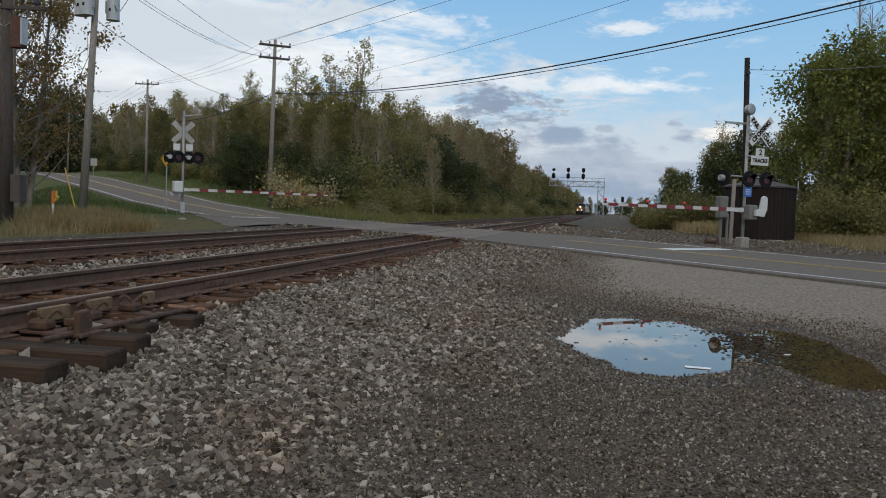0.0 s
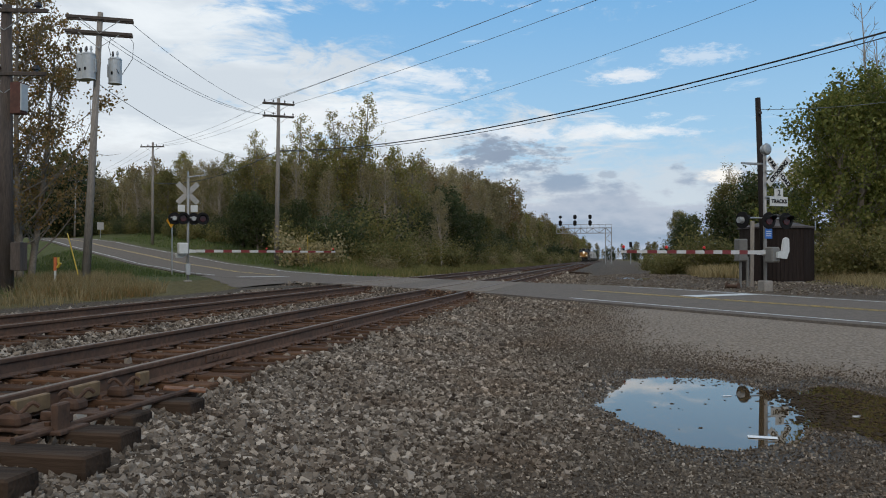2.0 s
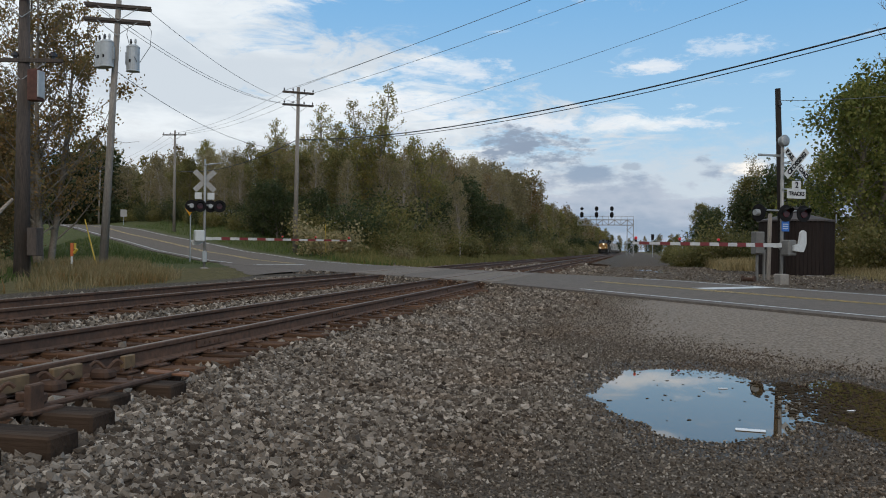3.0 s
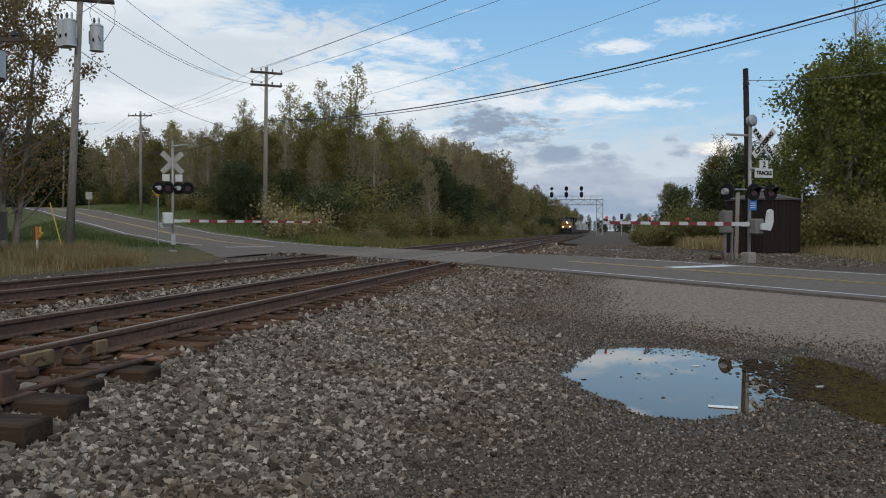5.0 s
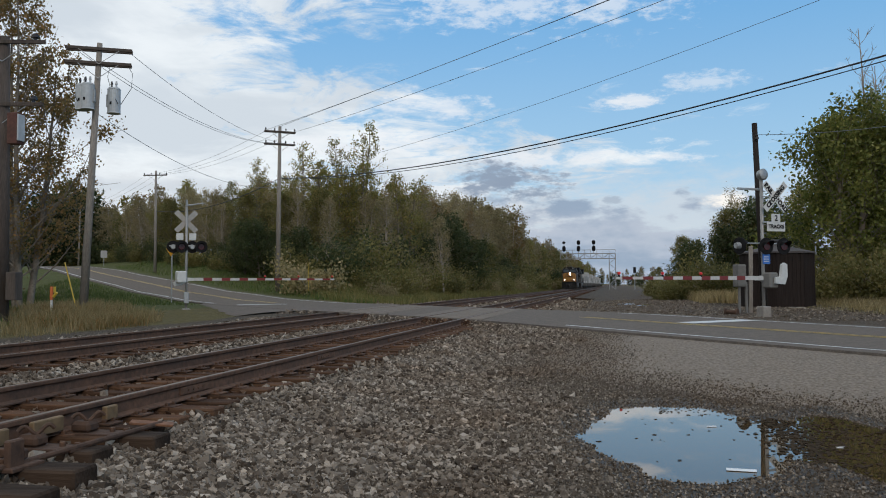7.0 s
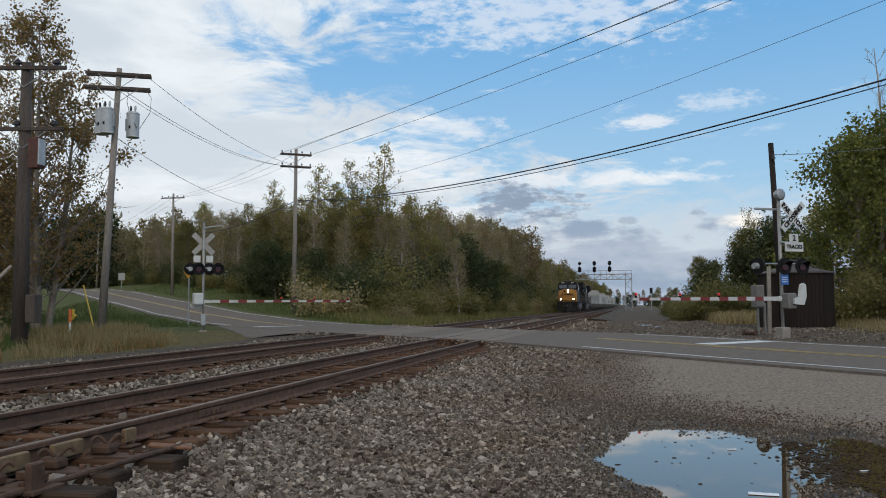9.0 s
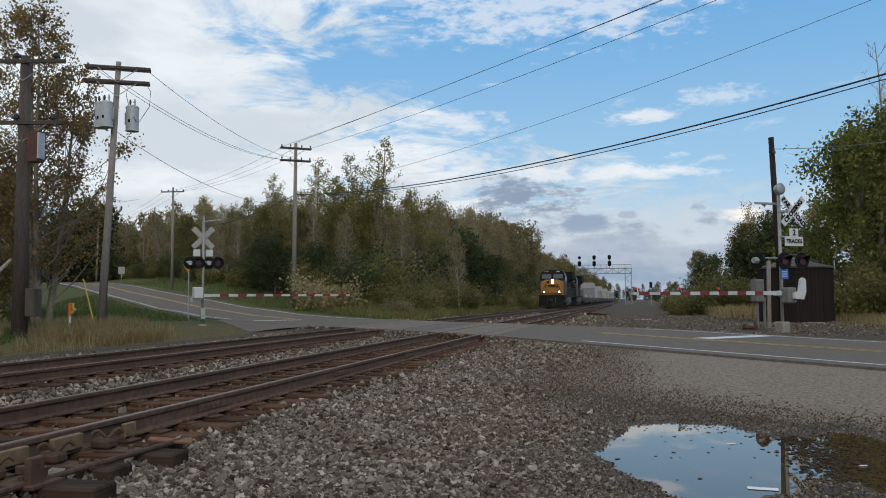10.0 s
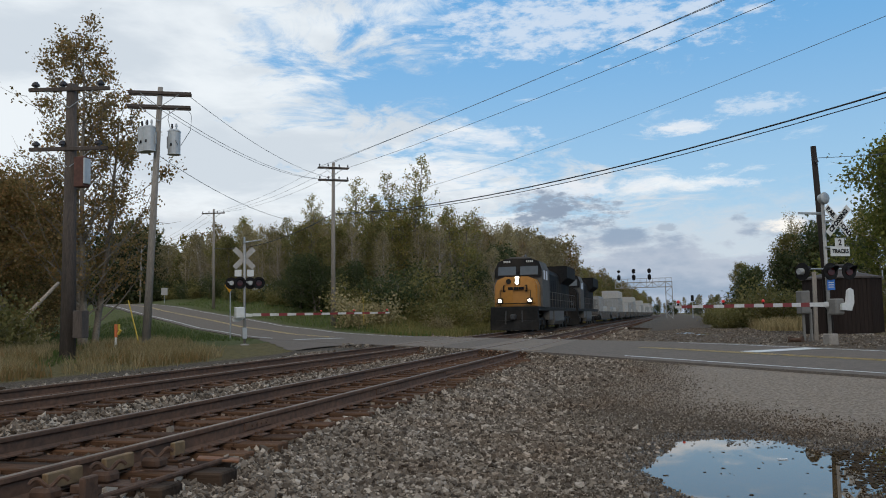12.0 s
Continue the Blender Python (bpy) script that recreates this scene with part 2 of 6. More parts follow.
def water_mat():
    m = bpy.data.materials.new("puddle_water")
    m.use_nodes = True
    nt = m.node_tree
    N, L = nt.nodes.new, nt.links.new
    b = nt.nodes["Principled BSDF"]
    b.inputs["Base Color"].default_value = (0.075, 0.048, 0.022, 1)
    b.inputs["Roughness"].default_value, b.inputs["IOR"].default_value = 0.015, 1.33
    b.inputs["Specular IOR Level"].default_value = 1.0
    tc, n, bp = N("ShaderNodeTexCoord"), N("ShaderNodeTexNoise"), N("ShaderNodeBump")
    n.inputs["Scale"].default_value = 2.0
    bp.inputs["Strength"].default_value, bp.inputs["Distance"].default_value = 0.02, 0.01
    L(tc.outputs["Object"], n.inputs["Vector"]), L(n.outputs["Fac"], bp.inputs["Height"]), L(bp.outputs[0], b.inputs["Normal"])
    return m


def glass_mat(name, col=(0.02, 0.025, 0.03)):
    m = mat(name, col, 0.08, 0.0, 0.1, 3, 0)
    return m


GROUND, WATER = ground_mat(), water_mat()
ASPHALT = mat("worn_asphalt", (0.15, 0.125, 0.105), 0.95, 0, 0.3, 40, 0.3, (0.09, 0.077, 0.066), 0.5, sheen=0.12)
PANEL = mat("crossing_panel", (0.19, 0.155, 0.125), 0.95, 0, 0.25, 25, 0.3, (0.10, 0.088, 0.076), 0.5, sheen=0.15)
PAINT_W = mat("road_paint_white", (0.62, 0.62, 0.6), 0.6, 0, 0.2, 30, 0.1, (0.3, 0.3, 0.29), 0.5)
PAINT_Y = mat("road_paint_yellow", (0.50, 0.33, 0.06), 0.6, 0, 0.2, 30, 0.1, (0.28, 0.2, 0.08), 0.5)
RAIL = mat("rusty_rail_steel", (0.115, 0.058, 0.033), 0.85, 0.05, 0.35, 14, 0.3, (0.05, 0.032, 0.024), 0.5)
RAILTOP = mat("worn_rail_head", (0.17, 0.125, 0.095), 0.5, 0.7, 0.2, 12, 0.05, stretch=(1, 0.1, 1))
TIE = mat("creosoted_timber", (0.076, 0.036, 0.018), 0.9, 0, 0.45, 18, 0.6, (0.10, 0.056, 0.032), 0.5, sheen=0.2, objrand=0.35, stretch=(0.25, 2, 2))
TIEDARK = mat("fresh_creosote_timber", (0.028, 0.018, 0.012), 0.9, 0, 0.4, 16, 0.6, (0.085, 0.052, 0.033), 0.6, stretch=(0.25, 2, 2), sheen=0.15)
RUST = mat("rusted_plate", (0.095, 0.048, 0.027), 0.8, 0.2, 0.4, 20, 0.4, (0.08, 0.045, 0.03), 0.5, objrand=0.25)
BRASSY = mat("stained_joint_block", (0.17, 0.105, 0.05), 0.7, 0.1, 0.3, 14, 0.2, (0.16, 0.10, 0.05), 0.5)
STONE = stone_mat("ballast_stone", (0.048, 0.036, 0.027), (0.145, 0.116, 0.091), (0.24, 0.198, 0.158), (0.45, 0.38, 0.31))
RUSTSTONE = stone_mat("rust_stained_ballast", (0.03, 0.016, 0.010), (0.085, 0.046, 0.028), (0.14, 0.08, 0.05), (0.22, 0.15, 0.105))
GRITM = stone_mat("fine_gravel", (0.05, 0.038, 0.028), (0.115, 0.09, 0.068), (0.20, 0.163, 0.127), (0.38, 0.325, 0.265))
WOODPOLE = mat("weathered_pole_wood", (0.25, 0.215, 0.18), 0.85, 0, 0.35, 20, 0.4, (0.15, 0.125, 0.105), 0.5, stretch=(3, 3, 0.25))
WOODDARK = mat("dark_pole_wood", (0.075, 0.055, 0.043), 0.85, 0, 0.4, 20, 0.4, (0.03, 0.025, 0.022), 0.5, stretch=(3, 3, 0.25))
# White darkened in colour for arms seen against the light, plus weathering stains.
ARMWHITE = mat("backlit_arm_paint", (0.5, 0.48, 0.45), 0.6, 0, 0.1, 10, 0.05, (0.36, 0.33, 0.29), 0.5)
CASEGREY = mat("grey_case_paint", (0.16, 0.15, 0.135), 0.7, 0.1, 0.12, 10, 0.05, (0.14, 0.125, 0.11), 0.5)
TARRED = mat("tarred_pole_wood", (0.022, 0.017, 0.015), 0.85, 0, 0.3, 20, 0.3, (0.035, 0.027, 0.022), 0.4, stretch=(3, 3, 0.25), sheen=0.2)
GALV = mat("galvanised_steel", (0.36, 0.37, 0.37), 0.5, 0.5, 0.15, 20, 0.05, (0.24, 0.23, 0.22), 0.4)
ALU = mat("dull_aluminium", (0.31, 0.295, 0.275), 0.55, 0.3, 0.12, 15, 0.05, (0.3, 0.29, 0.28), 0.4)
WHITE = mat("white_paint", (0.55, 0.54, 0.51), 0.5, 0, 0.08, 10, 0.05, (0.5, 0.49, 0.46), 0.4)
# Grey lowered for the shaded side of the crossbuck, with weathering stains in it.
BLADEBACK = mat("shaded_sign_back", (0.36, 0.34, 0.31), 0.7, 0.1, 0.12, 8, 0.05, (0.24, 0.21, 0.18), 0.5)
BLACK = mat("black_paint", (0.012, 0.011, 0.011), 0.75, 0, 0.3, 10, 0.05, sheen=0.15)
DARKSTEEL = mat("dark_steel", (0.05, 0.048, 0.046), 0.6, 0.4, 0.3, 10, 0.1, (0.08, 0.06, 0.045), 0.5)
# The bands' red is lowered too, for the backlit gate arms.
REDBAND = mat("red_reflective_band", (0.17, 0.018, 0.014), 0.4, 0, 0.1, 10, 0)
REDLENS = mat("red_lens", (0.05, 0.006, 0.006), 0.15, 0, 0.1, 10, 0)
REDGLOW = mat("lit_red_lamp", (0.45, 0.02, 0.018), 0.3, 0, 0.05, 10, 0, emit=0.3)
SIGNBLUE = mat("blue_sign", (0.03, 0.13, 0.42), 0.4, 0, 0.08, 10, 0)
SIGNYEL = mat("yellow_sign", (0.75, 0.36, 0.02), 0.5, 0, 0.1, 10, 0)
YELGUARD = mat("yellow_guard_plastic", (0.45, 0.30, 0.03), 0.5, 0, 0.1, 10, 0)
SHED = mat("dark_brown_shed_boards", (0.020, 0.014, 0.012), 0.75, 0, 0.3, 8, 0.2, (0.035, 0.025, 0.021), 0.4, stretch=(3, 3, 0.2), sheen=0.1)
SHEDROOF = mat("shed_roof_felt", (0.06, 0.047, 0.042), 0.8, 0, 0.25, 12, 0.2, (0.05, 0.045, 0.043), 0.4)
CONC = mat("concrete", (0.26, 0.23, 0.20), 0.85, 0, 0.2, 14, 0.3, (0.16, 0.13, 0.10), 0.4)
TRANSF = mat("transformer_grey", (0.42, 0.43, 0.43), 0.5, 0.1, 0.1, 8, 0.03, (0.3, 0.29, 0.28), 0.35)
CERAMIC = mat("dark_insulator", (0.03, 0.022, 0.02), 0.25, 0, 0.2, 10, 0)
WIRE = mat("black_cable", (0.02, 0.02, 0.022), 0.6, 0, 0.1, 10, 0)
WIREG = mat("grey_wire", (0.14, 0.15, 0.16), 0.5, 0.3, 0.1, 10, 0)
RUSTBOX = mat("red_brown_box", (0.10, 0.038, 0.026), 0.8, 0, 0.3, 10, 0.1, (0.06, 0.03, 0.02), 0.5)
LOCO_BLUE = mat("loco_dark_blue", (0.013, 0.013, 0.014), 0.75, 0, 0.25, 5, 0.03, (0.036, 0.028, 0.021), 0.6, sheen=0.08)
LOCO_GREY = mat("loco_grey", (0.095, 0.088, 0.08), 0.7, 0, 0.15, 5, 0.03, (0.06, 0.05, 0.042), 0.6, sheen=0.12)
LOCO_YEL = mat("loco_yellow", (0.32, 0.132, 0.010), 0.45, 0, 0.1, 5, 0.03, (0.38, 0.18, 0.03), 0.35)
LOCO_BLK = mat("loco_underframe", (0.012, 0.011, 0.010), 0.8, 0, 0.3, 6, 0.1, (0.035, 0.027, 0.021), 0.5, sheen=0.2)
TANK = mat("fuel_tank_grey", (0.085, 0.078, 0.07), 0.7, 0, 0.2, 6, 0.1, (0.07, 0.06, 0.05), 0.5)
# Lighter grey-blue in the colour stands for sky reflected in the glass.
GLASS = glass_mat("cab_glass", (0.07, 0.078, 0.085))
LAMP = mat("lit_headlight", (1.0, 0.86, 0.62), 0.3, 0, 0.0, 3, 0, emit=14.0)
DITCH = mat("lit_ditch_light", (1.0, 0.88, 0.68), 0.3, 0, 0.0, 3, 0, emit=9.0)
BOX_W = mat("container_white", (0.38, 0.36, 0.33), 0.55, 0, 0.08, 4, 0.05, (0.38, 0.36, 0.33), 0.4)
BOX_G = mat("container_grey", (0.25, 0.25, 0.24), 0.55, 0, 0.1, 4, 0.05, (0.24, 0.22, 0.2), 0.4)
BOX_B = mat("container_brown", (0.16, 0.07, 0.045), 0.6, 0, 0.15, 4, 0.05, (0.1, 0.06, 0.045), 0.4)
WELL = mat("well_car_steel", (0.08, 0.074, 0.068), 0.7, 0.1, 0.25, 5, 0.1, (0.08, 0.06, 0.045), 0.5)
BARK = mat("tree_bark", (0.17, 0.14, 0.11), 0.9, 0, 0.3, 12, 0.4, (0.09, 0.08, 0.06), 0.4)
BARKPALE = mat("pale_twigs", (0.34, 0.28, 0.225), 0.9, 0, 0.3, 12, 0.2, (0.12, 0.10, 0.08), 0.4)
LEAF_MIX = leaf_mat("autumn_leaves", (0.15, 0.16, 0.045), (0.25, 0.225, 0.065), (0.36, 0.25, 0.08))
LEAF_GREEN = leaf_mat("green_leaves", (0.09, 0.11, 0.025), (0.155, 0.165, 0.038), (0.25, 0.23, 0.06))
LEAF_DARK = leaf_mat("dark_leaves", (0.035, 0.05, 0.018), (0.055, 0.07, 0.024), (0.09, 0.09, 0.035))
LEAF_BROWN = leaf_mat("brown_leaves", (0.19, 0.165, 0.075), (0.29, 0.235, 0.115), (0.38, 0.29, 0.155))
LEAF_RUSSET = leaf_mat("russet_leaves", (0.14, 0.112, 0.04), (0.22, 0.15, 0.058), (0.31, 0.175, 0.07))
LEAF_OLIVE = leaf_mat("olive_brush", (0.11, 0.11, 0.035), (0.175, 0.155, 0.05), (0.25, 0.20, 0.075))
STRAW = leaf_mat("dry_grass", (0.20, 0.155, 0.07), (0.30, 0.23, 0.11), (0.42, 0.32, 0.17))
GRASS = leaf_mat("green_grass", (0.05, 0.085, 0.02), (0.085, 0.12, 0.03), (0.15, 0.16, 0.05))
DEBRIS = mat("floating_debris", (0.05, 0.037, 0.025), 0.95, 0, 0.3, 20, 0.2, sheen=0.03)
PAPER = mat("white_litter", (0.7, 0.7, 0.7), 0.6, 0, 0.05, 10, 0)


# ---- mesh helpers ----
def mesh_ob(name, bm, material, parent=None, smooth=False):
    me = bpy.data.meshes.new(name)
    bmesh.ops.recalc_face_normals(bm, faces=bm.faces[:])
    bm.to_mesh(me)
    bm.free()
    me.materials.append(material)
    if smooth:
        me.shade_smooth()
    ob = new(name, me)
    if parent:
        ob.parent = parent
    return ob


def part(name, bm, material, parent, label="", smooth=False):
    ob = mesh_ob(name, bm, material, parent, smooth)
    return tagged(ob, label) if label else ob


def thing(name, m, label, category, group="", kind=""):
    ob = new(name)
    ob.matrix_basis = m
    ob.empty_display_size = 0.2
    return tagged(ob, label, category, group, kind)


def raw(name, verts, faces, material, parent=None):
    me = bpy.data.meshes.new(name)
    me.from_pydata([tuple(v) for v in verts], [], faces)
    me.materials.append(material)
    ob = new(name, me)
    if parent:
        ob.parent = parent
    return ob


def np_mesh(name, verts, faces, material, parent=None):
    """verts (n,3) and faces (m,k) arrays, loaded in bulk."""
    verts, faces = np.asarray(verts, np.float32), np.asarray(faces, np.int32)
    me = bpy.data.meshes.new(name)
    k = faces.shape[1]
    me.vertices.add(len(verts))
    me.vertices.foreach_set("co", verts.ravel())
    me.loops.add(faces.size)
    me.loops.foreach_set("vertex_index", faces.ravel())
    me.polygons.add(len(faces))
    me.polygons.foreach_set("loop_start", np.arange(0, faces.size, k, dtype=np.int32))
    me.update(calc_edges=True)
    me.materials.append(material)
    ob = new(name, me)
    if parent:
        ob.parent = parent
    return ob


def box(bm, c, s, rot=None, bevel=0.0):
    r = bmesh.ops.create_cube(bm, size=1.0)
    vs = r["verts"]
    m = Matrix.Translation(c) @ (rot.to_4x4() if rot else Matrix.Identity(4)) @ Matrix.Diagonal((*s, 1))
    bmesh.ops.transform(bm, matrix=m, verts=vs)
    if bevel:
        es = list({e for v in vs for e in v.link_edges})
        bmesh.ops.bevel(bm, geom=es, offset=bevel, segments=1, affect="EDGES")
    return bm


def cyl(bm, a, b, r0, r1=None, seg=12, caps=True):
    a, b = Vector(a), Vector(b)
    r1 = r0 if r1 is None else r1
    d = b - a
    q = d.to_track_quat("Z", "Y").to_matrix().to_4x4()
    r = bmesh.ops.create_cone(bm, cap_ends=caps, segments=seg, radius1=r0, radius2=r1, depth=d.length)
    bmesh.ops.transform(bm, matrix=Matrix.Translation((a + b) / 2) @ q, verts=r["verts"])
    return bm


def prism(bm, outline, y0, y1, axis="y"):
    """A plate of the outline (pairs), pulled from y0 to y1 along an axis."""
    def P(a, b, t):
        return {"y": (a, t, b), "x": (t, a, b), "z": (a, b, t)}[axis]
    n = len(outline)
    v0 = [bm.verts.new(P(a, b, y0)) for a, b in outline]
    v1 = [bm.verts.new(P(a, b, y1)) for a, b in outline]
    bm.faces.new(v0[::-1])
    bm.faces.new(v1)
    for i in range(n):
        bm.faces.new((v0[i], v0[(i + 1) % n], v1[(i + 1) % n], v1[i]))
    return bm


def tube(points, r, seg=5):
    """Verts and quad faces of a thin tube along points."""
    pts = [Vector(p) for p in points]
    verts, faces = [], []
    for i, p in enumerate(pts):
        d = (pts[min(i + 1, len(pts) - 1)] - pts[max(i - 1, 0)]).normalized()
        q = d.to_track_quat("Z", "Y")
        for k in range(seg):
            a = 2 * math.pi * k / seg
            verts.append(p + q @ Vector((math.cos(a) * r, math.sin(a) * r, 0)))
    for i in range(len(pts) - 1):
        for k in range(seg):
            j = (k + 1) % seg
            faces.append((i * seg + k, i * seg + j, (i + 1) * seg + j, (i + 1) * seg + k))
    return verts, faces


def B():
    return bmesh.new()


# ---- the lie of the land ----
OX, OY, S2 = -7.4, 31.8, math.sqrt(0.5)
TRACKS = (-5.2525, -9.5225)


def to_uv(x, y):
    return (-(x - OX) + (y - OY)) * S2, ((x - OX) + (y - OY)) * S2


def from_uv(u, v):
    return OX + (-u + v) * S2, OY + (u + v) * S2


def road_z(u):
    return np.interp(u, [-400, -60, -30, -19, -14, -9, -6, 6, 15, 22, 27, 33, 40, 46, 54, 60, 69, 87, 105, 140, 2000],
                     [-0.9, -0.6, -0.35, -0.2, -0.12, -0.03, -0.015, -0.015, 0.02, 0.15, 0.38, 0.6, 1.05, 1.4, 1.85, 2.2, 2.8, 3.6, 4.0, 4.2, 4.2])


def sstep(a, b, x):
    t = np.clip((x - a) / (b - a), 0, 1)
    return t * t * (3 - 2 * t)


PZ = -0.60


def puddle_field(x, y):
    """Below 1 inside the puddle."""
    a = np.arctan2(y - 8.9, x - 0.83)
    wob = 0.05 * np.sin(5 * a + 1.0) + 0.035 * np.sin(11 * a + 0.4) + 0.02 * np.sin(23 * a)
    f1 = np.hypot((x - 0.47) / 1.0, (y - 9.03) / 1.98)
    f2 = np.hypot((x - 2.08) / 0.52, (y - 8.6) / 1.85)
    f3 = np.hypot((x - 1.45) / 0.36, (y - 9.0) / 1.25)
    return np.minimum(np.minimum(f1, f2), f3) + wob


def land_z(x, y):
    x, y = np.asarray(x, float), np.asarray(y, float)
    u, v = to_uv(x, y)
    rz = road_z(u)
    right = np.interp(x, [-3.9, -3.2, -2.6, -1.6, -0.4, 3, 12, 60], [-0.265, -0.34, -0.43, -0.5, -0.575, -0.595, -0.6, -0.9])
    right = np.where(v > 0, np.interp(x, [-3.9, -2.5, 0, 3, 8, 30], [-0.265, -0.4, -0.25, -0.12, -0.08, 0.2]), right)
    lump = 0.03 * np.sin(x * 1.7 + y * 0.6) * np.sin(y * 1.1 - x * 0.4)
    right = right + lump * sstep(-3.5, -2.0, x) * (1 - np.exp(-np.maximum(puddle_field(x, y) - 1, 0)))
    bed = np.where(x > -7.4, np.interp(x, [-7.4, -6.9, -3.95], [-0.32, -0.265, -0.265]), np.interp(x, [-10.9, -8.0, -7.4], [-0.265, -0.265, -0.32]))
    hill = road_z(np.maximum(u, 0)) * (1 - 0.75 * sstep(12, 60, v)) * (1 - 0.7 * sstep(4, 11, -v))
    left = np.interp(x, [-19.5, -16.5, -13.6, -12.2, -10.9], [0.0, -0.2, -0.27, -0.3, -0.265])
    left = np.where(x < -13.6, left + np.maximum(hill, 0) * sstep(13.6, 21, -x), left)
    bank = 1.1 * sstep(13.5, 24, -x) * sstep(5, 13, v)
    z = np.where(x > -3.9, right, np.where(x < -10.9, left + bank, bed))
    k = 1 - sstep(3.7, 8.5, np.abs(v))
    k = np.where((x < -3.0) & (x > -12.0), 1 - sstep(3.7, 4.3, np.abs(v)), k)
    z = z * (1 - k) + (rz - 0.05) * k
    f = puddle_field(x, y)
    w = 1 - sstep(1.0, 1.35, f)
    return z * (1 - w) + (PZ - 0.006) * w


def axis(stops):
    out = []
    for (a, b, step) in stops:
        out += list(np.arange(a, b - 1e-6, step))
    out.append(stops[-1][1])
    return np.array(out)


def build_ground():
    xs = axis([(-2500, -400, 300), (-400, -120, 20), (-120, -30, 3), (-30, -14, 0.6), (-14, -3.9, 0.3), (-3.9, 5.4, 0.1), (5.4, 14, 0.4), (14, 60, 3), (60, 200, 14), (200, 2500, 300)])
    ys = axis([(-300, -20, 40), (-20, 0, 2), (0, 1.8, 0.4), (1.8, 14, 0.1), (14, 26, 0.25), (26, 70, 0.6), (70, 200, 4), (200, 600, 25), (600, 3000, 300)])
    X, Y = np.meshgrid(xs, ys)
    Z = land_z(X, Y)
    V = np.stack([X.ravel(), Y.ravel(), Z.ravel()], 1)
    nx, ny = len(xs), len(ys)
    i = np.arange(nx * ny).reshape(ny, nx)
    F = np.stack([i[:-1, :-1].ravel(), i[:-1, 1:].ravel(), i[1:, 1:].ravel(), i[1:, :-1].ravel()], 1)
    ob = np_mesh("ground", V, F, GROUND)
    ob.data.shade_smooth()
    x, y = X.ravel(), Y.ravel()
    u, v = to_uv(x, y)
    vals = {
        "fine_grit": np.where(x > -3, sstep(-2.3, -0.9, x + 0.35 * np.sin(y * 0.5)), 0) * 1.0,
        "apron": np.where((x > -2.5) & (v < 0), sstep(-8.6, -7.4, v) * sstep(-7.5, -9.5, u) * sstep(-2.2, -0.8, x), 0),
        "soil": np.maximum(np.where(x < -12, sstep(13.6, 15.2, -x), 0), np.where((x > 6) & (v > 9), sstep(9, 12, v) * sstep(6.5, 9.0, x), 0)),
        "lawn": np.where(x < -15, sstep(17.5, 20.5, -x), 0) * (1 - 0.6 * sstep(25, 60, v)),
        "rusty": np.maximum(1 - sstep(0.95, 1.25, np.minimum(np.abs(x - TRACKS[0]), np.abs(x - TRACKS[1]))), np.where((v > 4) & (x > -4) & (y < 400), 0.12 * (1 - sstep(5, 9, x)), 0)),
        "wet": (1 - sstep(1.05, 1.75, puddle_field(x, y))) * 0.95,
    }
    for name, val in vals.items():
        a = ob.data.attributes.new(name, "FLOAT", "POINT")
        a.data.foreach_set("value", np.asarray(val, np.float32))
    return tagged(ob, "gravel and grass ground beside the railway crossing", "ground", kind="structure")


build_ground()


def build_puddle():
    xs, ys = np.arange(-0.9, 3.0, 0.03), np.arange(6.2, 11.6, 0.04)
    X, Y = np.meshgrid(xs, ys)
    f = puddle_field(X, Y)
    nx = len(xs)
    idx = np.arange(X.size).reshape(X.shape)
    keep = f[:-1, :-1] < 1.04
    F = np.stack([idx[:-1, :-1][keep], idx[:-1, 1:][keep], idx[1:, 1:][keep], idx[1:, :-1][keep]], 1)
    V = np.stack([X.ravel(), Y.ravel(), np.full(X.size, PZ)], 1)
    ob = np_mesh("puddle_water", V, F, WATER)
    tagged(ob, "shallow rain puddle on gravel reflecting the sky", "puddle", kind="structure")


build_puddle()


# ---- road ----
def strip(us, v0, v1, lift, thick=0.0):
    verts, faces = [], []
    n = 9 if v1 - v0 > 1 else 2
    vs = np.linspace(v0, v1, n)
    for u in us:
        z = float(road_z(u))
        for v in vs:
            x, y = from_uv(u, v)
            if u > 105:
                x -= (u - 105) ** 2 * 0.012
                y -= (u - 105) ** 2 * 0.008
            verts.append((x, y, z + lift))
        if thick:
            for v in (v0, v1):
                x, y = from_uv(u, v)
                if u > 105:
                    x -= (u - 105) ** 2 * 0.012
                    y -= (u - 105) ** 2 * 0.008
                verts.append((x, y, z + lift - thick))
    m = n + (2 if thick else 0)
    for i in range(len(us) - 1):
        a, b = i * m, (i + 1) * m
        for k in range(n - 1):
            faces.append((a + k, a + k + 1, b + k + 1, b + k))
        if thick:
            faces.append((a + n, a, b, b + n))
            faces.append((a + n - 1, a + n + 1, b + n + 1, b + n - 1))
    return verts, faces


